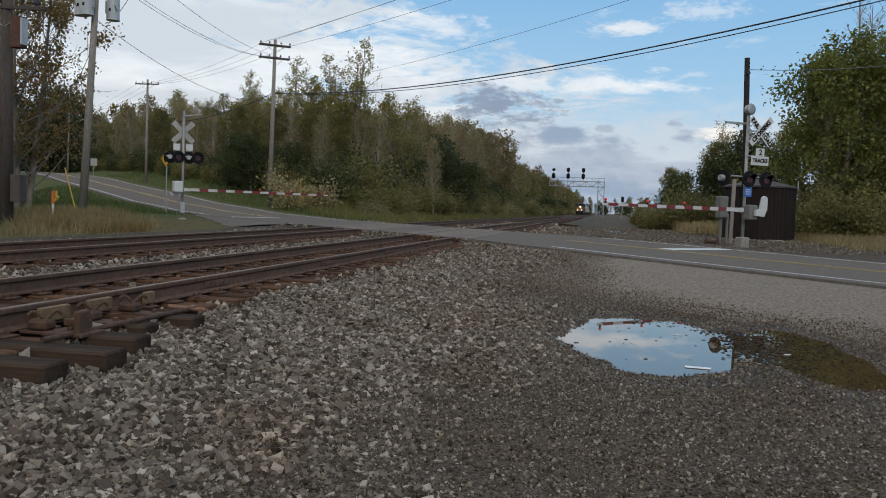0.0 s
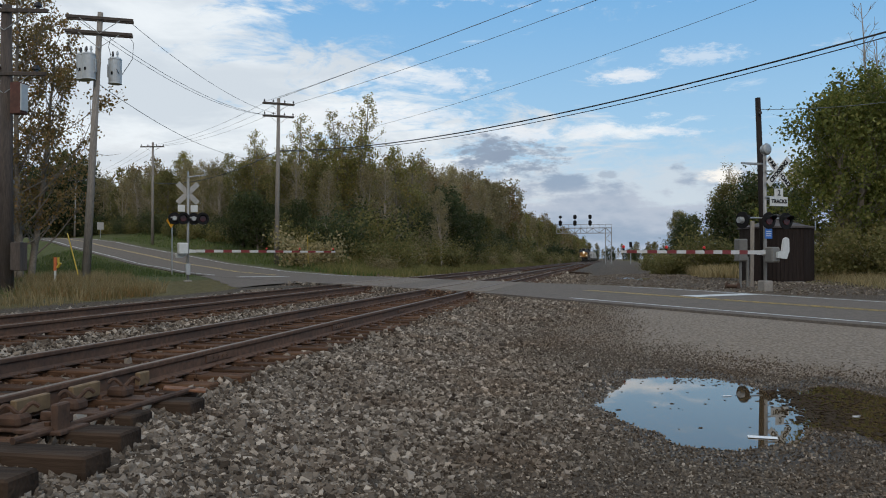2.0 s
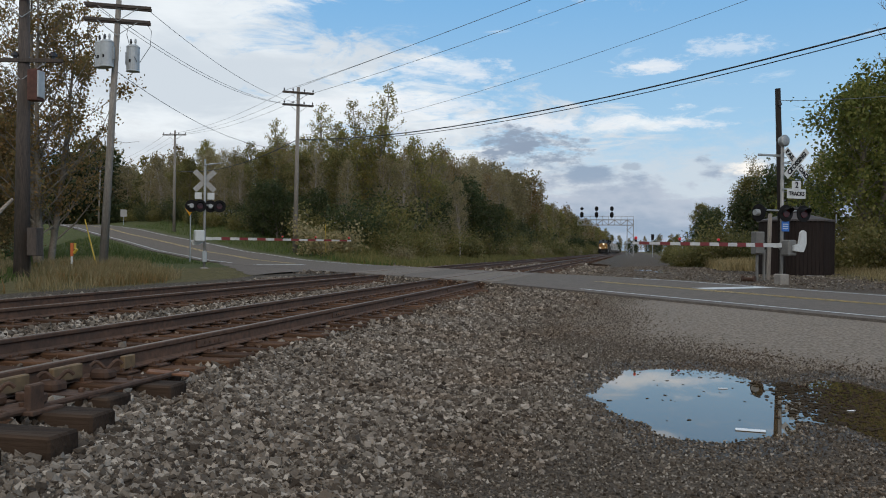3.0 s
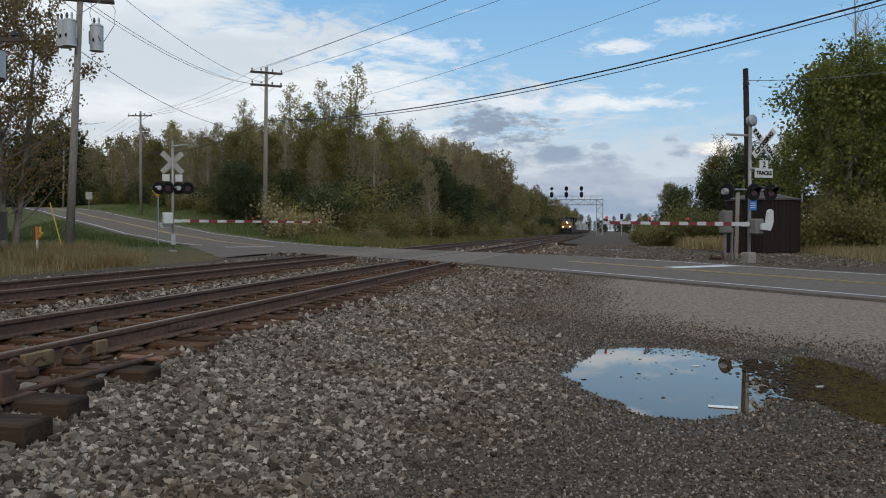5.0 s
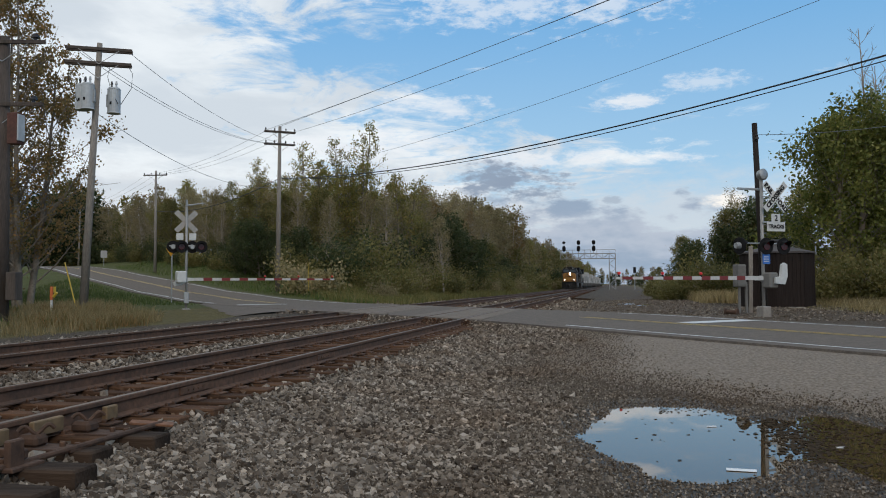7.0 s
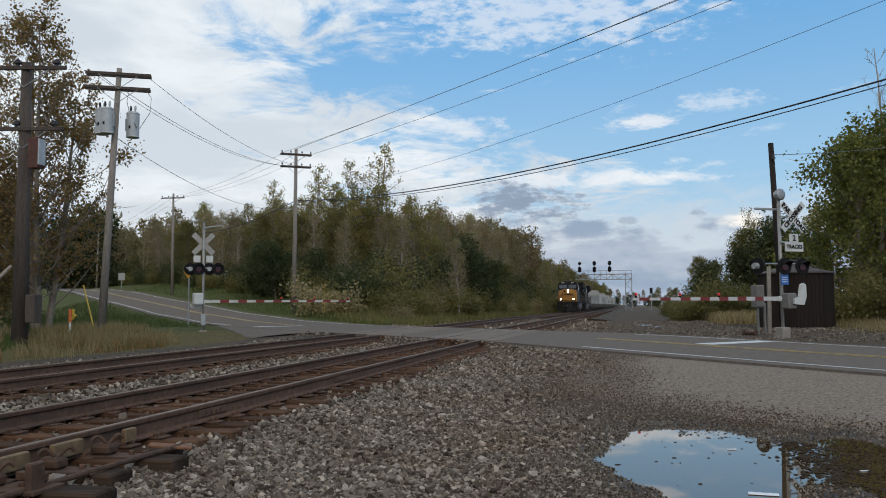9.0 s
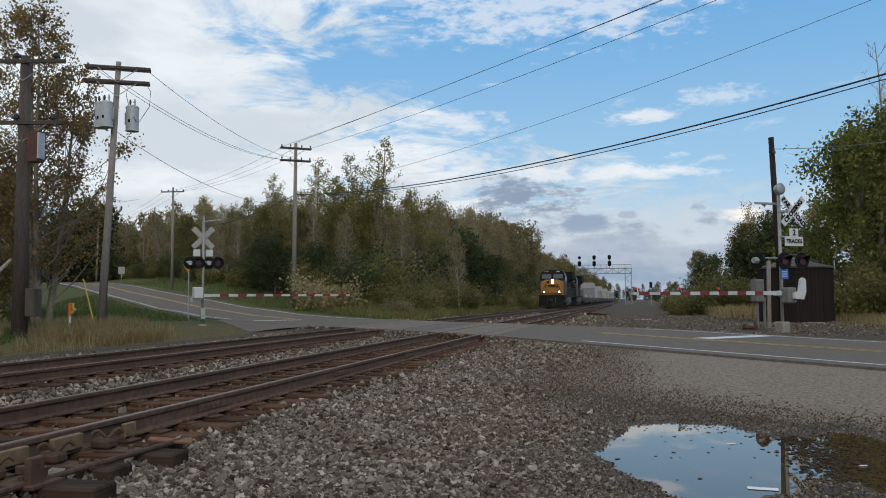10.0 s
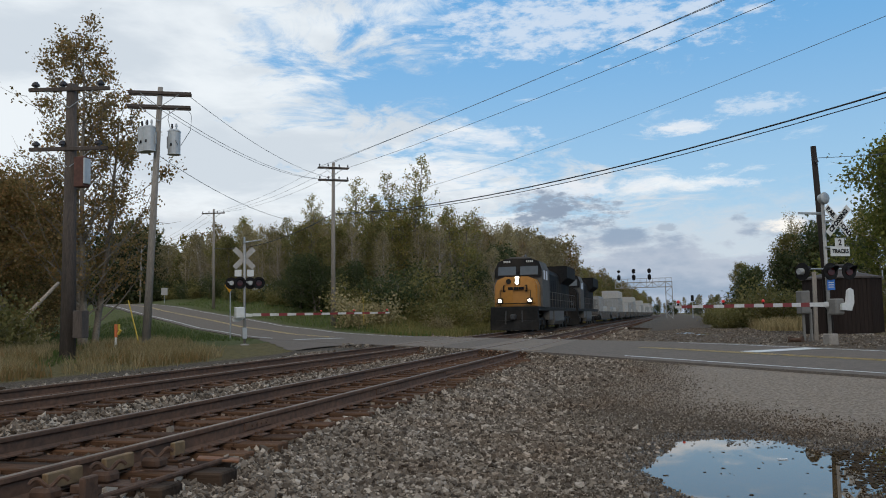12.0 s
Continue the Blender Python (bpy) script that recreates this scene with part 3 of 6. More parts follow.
def build_road():
    us = list(np.arange(-90, 131, 1.5))
    road = raw("road", *strip(us, -3.65, 3.65, 0.0, 0.35), ASPHALT)
    tagged(road, "worn grey two-lane asphalt road over the crossing", "road", kind="structure")
    for name, segs, v, w, mt in (("edge_line", [(-90, -11.5), (16.5, 130)], -3.1, 0.11, PAINT_W), ("edge_line", [(-90, -7.2), (12, 130)], 3.1, 0.11, PAINT_W),
                                 ("centre_line", [(-90, -8.8), (15.5, 130)], 0.12, 0.1, PAINT_Y), ("centre_line", [(-90, -8.8), (15.5, 130)], -0.12, 0.1, PAINT_Y)):
        for a, b in segs:
            us2 = list(np.linspace(a, b, int((b - a) / 1.5) + 2))
            raw(name, *strip(us2, v - w / 2, v + w / 2, 0.006), mt, road)
    raw("stop_line", *strip([-12.7, -12.1], 0.35, 3.0, 0.008), PAINT_W, road)
    raw("stop_line", *strip([12.9, 13.5], -3.0, -0.35, 0.008), PAINT_W, road)


build_road()


def build_turnout():
    """Worn asphalt that widens the road beside the tracks."""
    verts, faces = [], []
    us = np.linspace(3.2, 17, 15)
    for u in us:
        for k in range(6):
            v = -3.6 - 3.1 * (1 - (u - 3.2) / 14.5) * k / 5 + 0.12 * math.sin(u * 2.3) * k / 5
            x, y = from_uv(u, v)
            low, w = float(land_z(x, y)) + 0.014, (k / 5) ** 1.5
            verts.append((x, y, max(low, (float(road_z(u)) - 0.006) * (1 - w) + low * w)))
    for i in range(len(us) - 1):
        for k in range(5):
            a = i * 6 + k
            faces.append((a, a + 1, a + 7, a + 6))
    ob = raw("road_shoulder", verts, faces, ASPHALT)
    tagged(ob, "worn asphalt shoulder that widens the road", "road shoulder", kind="structure")


build_turnout()


def build_crossing_panels():
    """Timber and concrete slabs between and beside the rails where the road crosses."""
    for x0 in TRACKS:
        for a, b in ((-0.66, -0.01), (0.01, 0.66), (-1.35, -0.80), (0.80, 1.35)):
            xa, xb = x0 + a, x0 + b
            yc = OY - ((xa + xb) / 2 - OX)
            for k in range(5):
                y0, y1 = yc - 5.0 + 2 * k + 0.012, yc - 3.0 + 2 * k - 0.012
                bm = B()
                box(bm, ((xa + xb) / 2, (y0 + y1) / 2, -0.045), (xb - xa, y1 - y0, 0.08), bevel=0.008)
                ob = mesh_ob("crossing_panel", bm, PANEL)
                tagged(ob, "worn concrete road panel laid between the rails", "crossing panel", "crossing panels", "structure")


build_crossing_panels()


# ---- tracks ----
RAIL_OUT = [(-0.075, 0.0), (0.075, 0.0), (0.075, 0.012), (0.012, 0.032), (0.009, 0.118), (0.034, 0.135), (0.037, 0.165), (0.030, 0.172), (-0.030, 0.172), (-0.037, 0.165), (-0.034, 0.135), (-0.009, 0.118), (-0.012, 0.032), (-0.075, 0.012)]


def build_track(x0, near, label):
    tr = thing("railway_track", pose(x0, 0, 0), label, "railway track", "main line tracks", "structure")
    for s in (-1, 1):
        bm = B()
        prism(bm, [(s * 0.7525 + a, b - 0.172) for a, b in RAIL_OUT], -14, 420)
        rail = part("rail", bm, RAIL, tr, "rusty brown steel rail with a worn head")
        bm = B()
        prism(bm, [(s * 0.7525 + a, b) for a, b in ((-0.026, -0.001), (0.026, -0.001), (0.026, 0.0015), (-0.026, 0.0015))], -14, 420)
        part("running_surface", bm, RAILTOP, rail)
    bm = B()
    box(bm, (0, 0, 0), (2.6, 0.23, 0.17), bevel=0.012)
    tie_me = bpy.data.meshes.new("tie")
    bm.to_mesh(tie_me)
    tie_me.materials.append(TIE)
    bm = B()
    for s in (-1, 1):
        box(bm, (s * 0.7525, 0, 0), (0.36, 0.19, 0.018), bevel=0.004)
        for q in (-0.13, 0.13):
            for w in (-0.06, 0.06):
                box(bm, (s * 0.7525 + q * 0.8, w, 0.022), (0.035, 0.03, 0.035), bevel=0.006)
    pl_me = bpy.data.meshes.new("tie_plate")
    bm.to_mesh(pl_me)
    pl_me.materials.append(RUST)
    rng = random.Random(5 + int(near))
    y = -4.0
    k = 0
    rest = []
    while y < 170:
        dx, dz, rz = rng.uniform(-0.07, 0.07), rng.uniform(-0.012, 0.008), rng.uniform(-1.2, 1.2)
        if y < 48:
            ob = new("tie", tie_me)
            ob.parent = tr
            ob.matrix_basis = pose(dx, y, -0.275 + dz, rng.uniform(-1.5, 1.5), 0, rz)
            pl = new("tie_plate", pl_me)
            pl.parent = tr
            pl.matrix_basis = pose(0, y, -0.182)
        else:
            rest.append((dx, y, dz))
        y += 0.5 + rng.uniform(-0.03, 0.03)
        k += 1
    bm = B()
    for dx, yy, dz in rest:
        box(bm, (dx, yy, -0.275 + dz), (2.6, 0.23, 0.17))
    tagged(part("far_ties", bm, TIE, tr, "weathered timber ties in ballast"), kind="stuff")
    return tr


build_track(TRACKS[0], True, "main line track of rusty rails on weathered timber ties")
build_track(TRACKS[1], False, "second main line track with rusty rails in grey ballast")


# ---- signals of the crossing ----
def crossing_signal(x, y, z, yaw, front_text, label):
    """Flasher mast; its own -y side faces the traffic. The gate arm runs along +x or -x of the mast."""
    s = thing("crossing_signal", pose(x, y, z, 0, 0, yaw), label, "crossing signal", "crossing signals")
    bm = B()
    cyl(bm, (0, 0, -0.1), (0, 0, 4.45), 0.055, seg=12)
    cyl(bm, (0, 0, 4.45), (0, 0, 4.5), 0.07, seg=12)
    part("mast", bm, ALU, s, "dull grey steel mast", True)
    bm = B()
    top = 0.35 if front_text else -0.02
    box(bm, (0, 0, (top - 0.5) / 2), (0.34, 0.34, top + 0.5), bevel=0.03)
    part("base", bm, CONC, s, "stained concrete foundation")
    return s


def blades(s, z, yoff, text):
    xo = 0.40 if text else 0.0
    for sign in (-1, 1):
        bm = B()
        box(bm, (xo, yoff - 0.012 * (1 - sign), z), (1.22, 0.012, 0.23), Euler((0, radians(45 * sign), 0)).to_matrix(), 0.004)
        bl = part("crossbuck_blade", bm, WHITE if text else BLADEBACK, s, "white crossbuck board" if text else "bare grey back of a crossbuck board")
        if text:
            words = (("RAIL", -0.36), ("ROAD", 0.36)) if sign > 0 else (("CROSSING", 0.0),)
            for w, off in words:
                tx = bpy.data.curves.new("lettering", "FONT")
                tx.body, tx.size, tx.align_x, tx.align_y, tx.extrude, tx.offset = w, 0.2, "CENTER", "CENTER", 0.001, 0.012
                tmp = bpy.data.objects.new("tmp", tx)
                me = bpy.data.meshes.new_from_object(tmp)
                bpy.data.objects.remove(tmp)
                me.materials.append(BLACK)
                ob = new("lettering", me)
                ob.parent = bl
                ob.matrix_basis = Matrix.Translation((xo, yoff - 0.012 * (1 - sign), z)) @ Euler((0, radians(45 * sign), 0)).to_matrix().to_4x4() @ Matrix.Translation((off, -0.010, 0)) @ Euler((radians(90), 0, 0)).to_matrix().to_4x4()


def words(text, size, m, parent, material=None):
    tx = bpy.data.curves.new("lettering", "FONT")
    tx.body, tx.size, tx.align_x, tx.align_y, tx.extrude, tx.offset = text, size, "CENTER", "CENTER", 0.001, 0.006
    tmp = bpy.data.objects.new("tmp", tx)
    me = bpy.data.meshes.new_from_object(tmp)
    bpy.data.objects.remove(tmp)
    me.materials.append(material or BLACK)
    ob = new("lettering", me)
    ob.parent = parent
    ob.matrix_basis = m
    return ob


def flasher(s, x, y, z, face):
    """A round flasher: black backing, hood and red lens, that faces face (degrees)."""
    r = Matrix.Translation((x, y, z)) @ pose(0, 0, 0, 0, 0, face)
    bm = B()
    cyl(bm, (0, 0.0, 0), (0, -0.03, 0), 0.27, seg=24)
    bmesh.ops.transform(bm, matrix=r, verts=bm.verts[:])
    bk = part("flasher", bm, BLACK, s, "black round flasher backing")
    bm = B()
    cyl(bm, (0, 0.0, 0), (0, 0.15, 0), 0.11, 0.09, seg=18)
    bmesh.ops.transform(bm, matrix=r, verts=bm.verts[:])
    part("lamp_case", bm, GALV, bk, "grey lamp housing")
    bm = B()
    cyl(bm, (0, -0.03, 0), (0, -0.05, 0), 0.145, 0.13, seg=20)
    bmesh.ops.transform(bm, matrix=r, verts=bm.verts[:])
    part("lens", bm, REDLENS, bk, "dark red glass lens")
    bm = B()
    n = 10
    for i in range(n):
        a0, a1 = math.pi * (-0.1 + 1.2 * i / n), math.pi * (-0.1 + 1.2 * (i + 1) / n)
        for ra, rb in ((0.165, 0.158),):
            q = [Vector((math.cos(a0) * ra, -0.03, math.sin(a0) * ra)), Vector((math.cos(a1) * ra, -0.03, math.sin(a1) * ra)), Vector((math.cos(a1) * ra, -0.3 * math.sin(a1) ** 0.5 if math.sin(a1) > 0.05 else -0.06, math.sin(a1) * ra)), Vector((math.cos(a0) * ra, -0.3 * math.sin(a0) ** 0.5 if math.sin(a0) > 0.05 else -0.06, math.sin(a0) * ra))]
            o = [p * 1.03 + Vector((0, p.y * -0.03, 0)) for p in q]
            vq, vo = [bm.verts.new(p) for p in q], [bm.verts.new(p) for p in o]
            bm.faces.new(vq), bm.faces.new(vo[::-1])
            bm.faces.new((vq[2], vq[3], vo[3], vo[2]))
    bmesh.ops.transform(bm, matrix=r, verts=bm.verts[:])
    part("hood", bm, BLACK, bk)


def gate(x, y, z, heading, length, side, label):
    """Gate mechanism and lowered arm: the arm runs along +x of the gate, the counterweight behind it."""
    g = thing("crossing_gate", pose(x, y, z, 0, 0, heading), label, "crossing gate", "crossing gates")
    bm = B()
    box(bm, (0.0 if side > 0 else -0.3, side * 0.26, 1.18 if side > 0 else 1.36), (0.42, 0.30, 0.5), bevel=0.04)
    part("mechanism", bm, CASEGREY if side > 0 else WHITE, g, "white gate mechanism housing")
    bm = B()
    if side > 0:
        prism(bm, [(0.05, 1.08), (0.05, 1.26), (-0.2, 1.30), (-0.3, 1.68), (-0.42, 1.74), (-0.55, 1.68), (-0.56, 1.3), (-0.42, 1.05)], side * 0.42, side * 0.5)
    prism(bm, [(-0.5, 0.95), (-0.2, 0.98), (0.1, 1.18), (0.35, 1.18), (0.35, 1.3), (0, 1.34), (-0.34, 1.2), (-0.56, 1.12)], -side * 0.06, side * 0.02)
    part("counterweight", bm, WHITE, g, "white counterweight arms")
    bm = B()
    prism(bm, [(0.3, 1.19), (length, 1.215), (length, 1.285), (0.3, 1.32)], side * 0.19, side * 0.225)
    arm = part("gate_arm", bm, ARMWHITE, g, "white gate arm with red bands")
    n = int(length / 0.8)
    for k in range(n):
        a = length - 0.42 - k * 0.82
        if a < 0.7:
            break
        t = (a - 0.3) / (length - 0.3)
        lo, hi = 1.19 + 0.025 * t - 0.003, 1.32 - 0.035 * t + 0.003
        bm = B()
        prism(bm, [(a - 0.2, lo), (a + 0.2, lo), (a + 0.2, hi), (a - 0.2, hi)], side * 0.207 - 0.022, side * 0.207 + 0.022)
        part("red_band", bm, REDBAND, arm)
    for a in (length - 0.12, length - 1.85, length - 3.5):
        bm = B()
        cyl(bm, (a, side * 0.207, 1.28), (a, side * 0.207, 1.34), 0.03, seg=8)
        ho = part("lamp_holder", bm, BLACK, arm)
        bm = B()
        bmesh.ops.create_icosphere(bm, subdivisions=2, radius=0.045, matrix=Matrix.Translation((a, side * 0.207, 1.385)))
        part("lamp", bm, REDGLOW, ho, "lit red arm lamp", True)
    return g


ROADYAW = -45.0

# the signal beyond the road, its face towards the traffic on the near side of the tracks
sr = crossing_signal(4.45, 28.2, -0.12, 33.0, True, "crossing signal mast with lettered crossbuck, flashers and bell")
blades(sr, 3.75 + 0.12, -0.16, True)
words("2", 0.26, pose(0.40, -0.20, 3.17, 90), sr)
bm = B()
box(bm, (0.40, -0.18, 3.17), (0.36, 0.012, 0.28), bevel=0.003)
box(bm, (0.40, -0.18, 2.90), (0.74, 0.012, 0.30), bevel=0.003)
plate = part("track_count_sign", bm, WHITE, sr, "white sign that counts the tracks")
words("TRACKS", 0.17, pose(0.40, -0.20, 2.90, 90), plate)
for z in (3.05, 3.87):
    bm = B()
    box(bm, (0.2, -0.09, z), (0.5, 0.04, 0.05))
    part("sign_bracket", bm, GALV, sr)
bm = B()
cyl(bm, (-1.1, -0.05, 2.36), (0.95, -0.05, 2.36), 0.025, seg=8)
part("crossarm", bm, GALV, sr)
bm = B()
box(bm, (-0.35, 0.12, 4.12), (1.0, 0.06, 0.07), bevel=0.01)
part("upper_arm", bm, GALV, sr)
flasher(sr, 0.05, -0.10, 2.28, 0)
flasher(sr, 0.76, -0.10, 2.28, 0)
flasher(sr, -0.95, -0.02, 2.28, 95)
bm = B()
cyl(bm, (0, -0.10, 4.58), (0, 0.06, 4.58), 0.19, 0.15, seg=20)
cyl(bm, (0, -0.13, 4.58), (0, -0.10, 4.58), 0.13, 0.19, seg=20)
part("bell", bm, GALV, sr, "round grey warning bell", True)
bm = B()
box(bm, (0.06, -0.09, 1.86), (0.30, 0.01, 0.32), bevel=0.003)
pl = part("notice_plate", bm, SIGNBLUE, sr, "small blue notice plate")
for k in range(3):
    bm = B()
    box(bm, (0.06, -0.098, 1.93 - 0.07 * k), (0.2, 0.004, 0.025))
    part("text_bar", bm, WHITE, pl)
for k in range(6):
    bm = B()
    box(bm, (-0.05 + 0.1, 0.0, 2.7 + 0.27 * k), (0.2, 0.03, 0.03))
    part("step", bm, GALV, sr)

gate(4.45, 28.2, -0.12, 225.0, 6.75, 1, "lowered crossing gate with red and white banded arm")

# the signal on the other side, seen from behind
sl = crossing_signal(-18.6, 33.4, 0.02, 213.0, False, "crossing signal mast seen from behind its crossbuck")
blades(sl, 3.80, -0.14, False)
for q in (-0.27, 0.27):
    bm = B()
    box(bm, (q, -0.10, 3.13), (0.30, 0.012, 0.30), bevel=0.003)
    part("track_count_sign", bm, WHITE, sl, "pale back of the track count sign")
bm = B()
cyl(bm, (-0.72, -0.02, 2.72), (0.72, -0.02, 2.72), 0.028, seg=8)
part("crossarm", bm, GALV, sl)
bm = B()
cyl(bm, (0, 0, 4.5), (-0.75, 0.1, 4.62), 0.035, 0.02, seg=8)
cyl(bm, (0, 0, 4.4), (0, 0, 4.75), 0.045, seg=8)
part("top_arm", bm, GALV, sl)
flasher(sl, -0.62, 0.12, 2.68, 180)
flasher(sl, 0.20, 0.12, 2.68, 180)
flasher(sl, -0.25, -0.12, 2.68, 0)
flasher(sl, 0.55, -0.12, 2.68, 0)
bm = B()
box(bm, (0.0, 0.13, 0.45), (0.2, 0.16, 0.5), bevel=0.02)
part("junction_box", bm, GALV, sl)
gate(-18.6, 33.4, 0.02, 45.0, 7.05, -1, "lowered crossing gate across the far lane")


# ---- relay shed and cabinets ----
def relay_shed():
    s = thing("relay_shed", pose(7.1, 40.6, -0.14, 0, 0, 12), "dark brown octagonal relay shed with a low felt roof", "shed")
    n, R, H = 8, 1.6, 2.5
    ring = [(math.cos(2 * math.pi * (i + 0.5) / n) * R, math.sin(2 * math.pi * (i + 0.5) / n) * R) for i in range(n)]
    bm = B()
    prism(bm, [(a * 0.985, b * 0.985) for a, b in ring], 0.06, H, "z")
    walls = part("wall", bm, SHED, s, "dark brown boarded walls")
    for i in range(n):
        a, b = Vector((*ring[i], 0)), Vector((*ring[(i + 1) % n], 0))
        d = (b - a)
        ang = math.atan2(d.y, d.x)
        for k in range(7):
            c = a + d * ((k + 0.5) / 7)
            bm = B()
            box(bm, (c.x, c.y, H / 2 + 0.03), (d.length / 7 - 0.008, 0.025, H - 0.05), Euler((0, 0, ang)).to_matrix(), 0.004)
            part("board", bm, SHED, walls)
    bm = B()
    top = bm.verts.new((0, 0, H + 0.42))
    lo = [bm.verts.new((a * 1.06, b * 1.06, H + 0.02)) for a, b in ring]
    un = [bm.verts.new((a * 1.06, b * 1.06, H - 0.05)) for a, b in ring]
    for i in range(n):
        j = (i + 1) % n
        bm.faces.new((lo[i], lo[j], top))
        bm.faces.new((un[i], un[j], lo[j], lo[i]))
    bm.faces.new(un[::-1])
    roof = part("roof", bm, SHEDROOF, s, "low pitched brown felt roof")
    bm = B()
    cyl(bm, (0, 0, H + 0.36), (0, 0, H + 0.56), 0.17, seg=14)
    cyl(bm, (0, 0, H + 0.56), (0, 0, H + 0.62), 0.25, 0.18, seg=14)
    part("roof_vent", bm, DARKSTEEL, roof)
    bm = B()
    box(bm, (0.1, -1.62, 0.03), (0.8, 0.35, 0.06), bevel=0.01)
    part("door_step", bm, CONC, s, "pale door step")
    bm = B()
    cyl(bm, (1.5, -0.7, H - 0.1), (1.5, -0.7, H + 0.3), 0.03, seg=8)
    part("conduit", bm, GALV, s)


relay_shed()


def equipment_cabinet():
    s = thing("equipment_cabinet", pose(4.12, 31.0, -0.14, 0, 0, 20), "small grey metal equipment cabinet on posts", "cabinet")
    bm = B()
    box(bm, (0, 0, 1.38), (0.36, 0.32, 0.8), bevel=0.03)
    body = part("body", bm, CASEGREY, s)
    bm = B()
    box(bm, (0, -0.17, 1.38), (0.31, 0.02, 0.72), bevel=0.008)
    part("door", bm, CASEGREY, body)
    for q in (-0.02, 0.24):
        bm = B()
        cyl(bm, (q, 0, 0), (q, 0, 1.15), 0.05, seg=10)
        part("post", bm, CASEGREY, s)
    p = thing("timber_post", pose(4.52, 31.3, -0.14, 0, 1), "weathered grey square timber post", "post")
    bm = B()
    box(bm, (0, 0, 1.2), (0.13, 0.13, 2.45), bevel=0.012)
    part("shaft", bm, WOODPOLE, p)
    r = thing("discarded_drum", pose(3.75, 30.4, -0.03, 90, 0, 60), "rusty steel spool lying on the gravel", "spool")
    bm = B()
    cyl(bm, (0, 0, -0.2), (0, 0, 0.2), 0.07, seg=12)
    cyl(bm, (0, 0, -0.22), (0, 0, -0.18), 0.14, seg=16)
    cyl(bm, (0, 0, 0.18), (0, 0, 0.22), 0.14, seg=16)
    part("spool", bm, RUST, r)


equipment_cabinet()


# ---- poles and wires ----
def insulator(bm, p, r=0.055):
    x, y, z = p
    cyl(bm, (x, y, z), (x, y, z + 0.07), r * 0.5, seg=8)
    cyl(bm, (x, y, z + 0.07), (x, y, z + 0.15), r * 1.2, r, seg=10)
    cyl(bm, (x, y, z + 0.15), (x, y, z + 0.2), r * 0.7, r * 0.6, seg=8)


def utility_pole(base, top, armyaw, arms, material, label, r=0.15, pins=(-0.46, -0.18, 0.18, 0.46), pin_r=0.055):
    b, t = Vector(base), Vector(top)
    s = thing("utility_pole", Matrix.Translation(b), label, "utility pole", "utility poles")
    d = t - b
    bm = B()
    cyl(bm, Vector((0, 0, -0.4)), d, r, r * 0.6, 14)
    part("shaft", bm, material, s, "round wooden shaft", True)
    rot = Euler((0, 0, radians(armyaw))).to_matrix()
    for drop, length, double in arms:
        c = d * (1 - drop / d.length)
        for off in ((-0.14, 0.14) if double else (-0.16,)):
            bm = B()
            box(bm, c + rot @ Vector((0, off, 0)), (length, 0.09, 0.12), rot, 0.01)
            arm = part("crossarm", bm, WOODDARK, s, "dark timber crossarm")
        for q in pins:
            bm = B()
            insulator(bm, c + rot @ Vector((q * length, -0.14, 0.06)), pin_r)
            part("insulator", bm, CERAMIC, arm)
        for q in (-1, 1):
            bm = B()
            cyl(bm, c + rot @ Vector((q * length * 0.3, -0.18, -0.05)), c + Vector((0, 0, -0.6)) + rot @ Vector((0, -0.16, 0)), 0.015, seg=6)
            part("brace", bm, GALV, arm)
    return s


P_TR, P_TEL, P_MID, P_FAR, P_OUT = (-19.9, 28.9, 10.53), (-18.45, 22.0, 8.65), (-24.6, 58.0, 12.9), (-47.9, 80.0, 13.3), (22.2, 11.2, 12.3)
ptr = utility_pole((-20.5, 28.9, 0.1), P_TR, 28, [(0.26, 2.45, True), (0.82, 2.45, True)], WOODPOLE, "leaning grey utility pole with three transformers", 0.17, ())
ptel = utility_pole((-18.44, 22.0, 0.0), P_TEL, 14, [(0.2, 2.6, False), (2.12, 2.5, False)], WOODDARK, "dark old railway pole with crossarms and boxes", 0.25, (-0.42, -0.08, 0.38), 0.11)
pmid = utility_pole((-24.75, 58.0, 0.9), P_MID, 35, [(0.42, 2.35, True), (1.35, 2.3, True)], WOODPOLE, "tall utility pole beside the road with double crossarms", 0.19)
pfar = utility_pole((-47.9, 80.0, 2.6), P_FAR, 8, [(0.5, 2.6, False)], WOODPOLE, "distant utility pole with one crossarm", 0.17)
utility_pole((-80.5, 113.0, 3.8), (-80.3, 113.0, 13.3), 8, [(0.4, 2.4, False)], WOODPOLE, "far utility pole among the trees", 0.15)
utility_pole((22.2, 11.2, -0.8), P_OUT, -45, [(0.5, 2.4, False)], WOODPOLE, "utility pole at the roadside", 0.17)


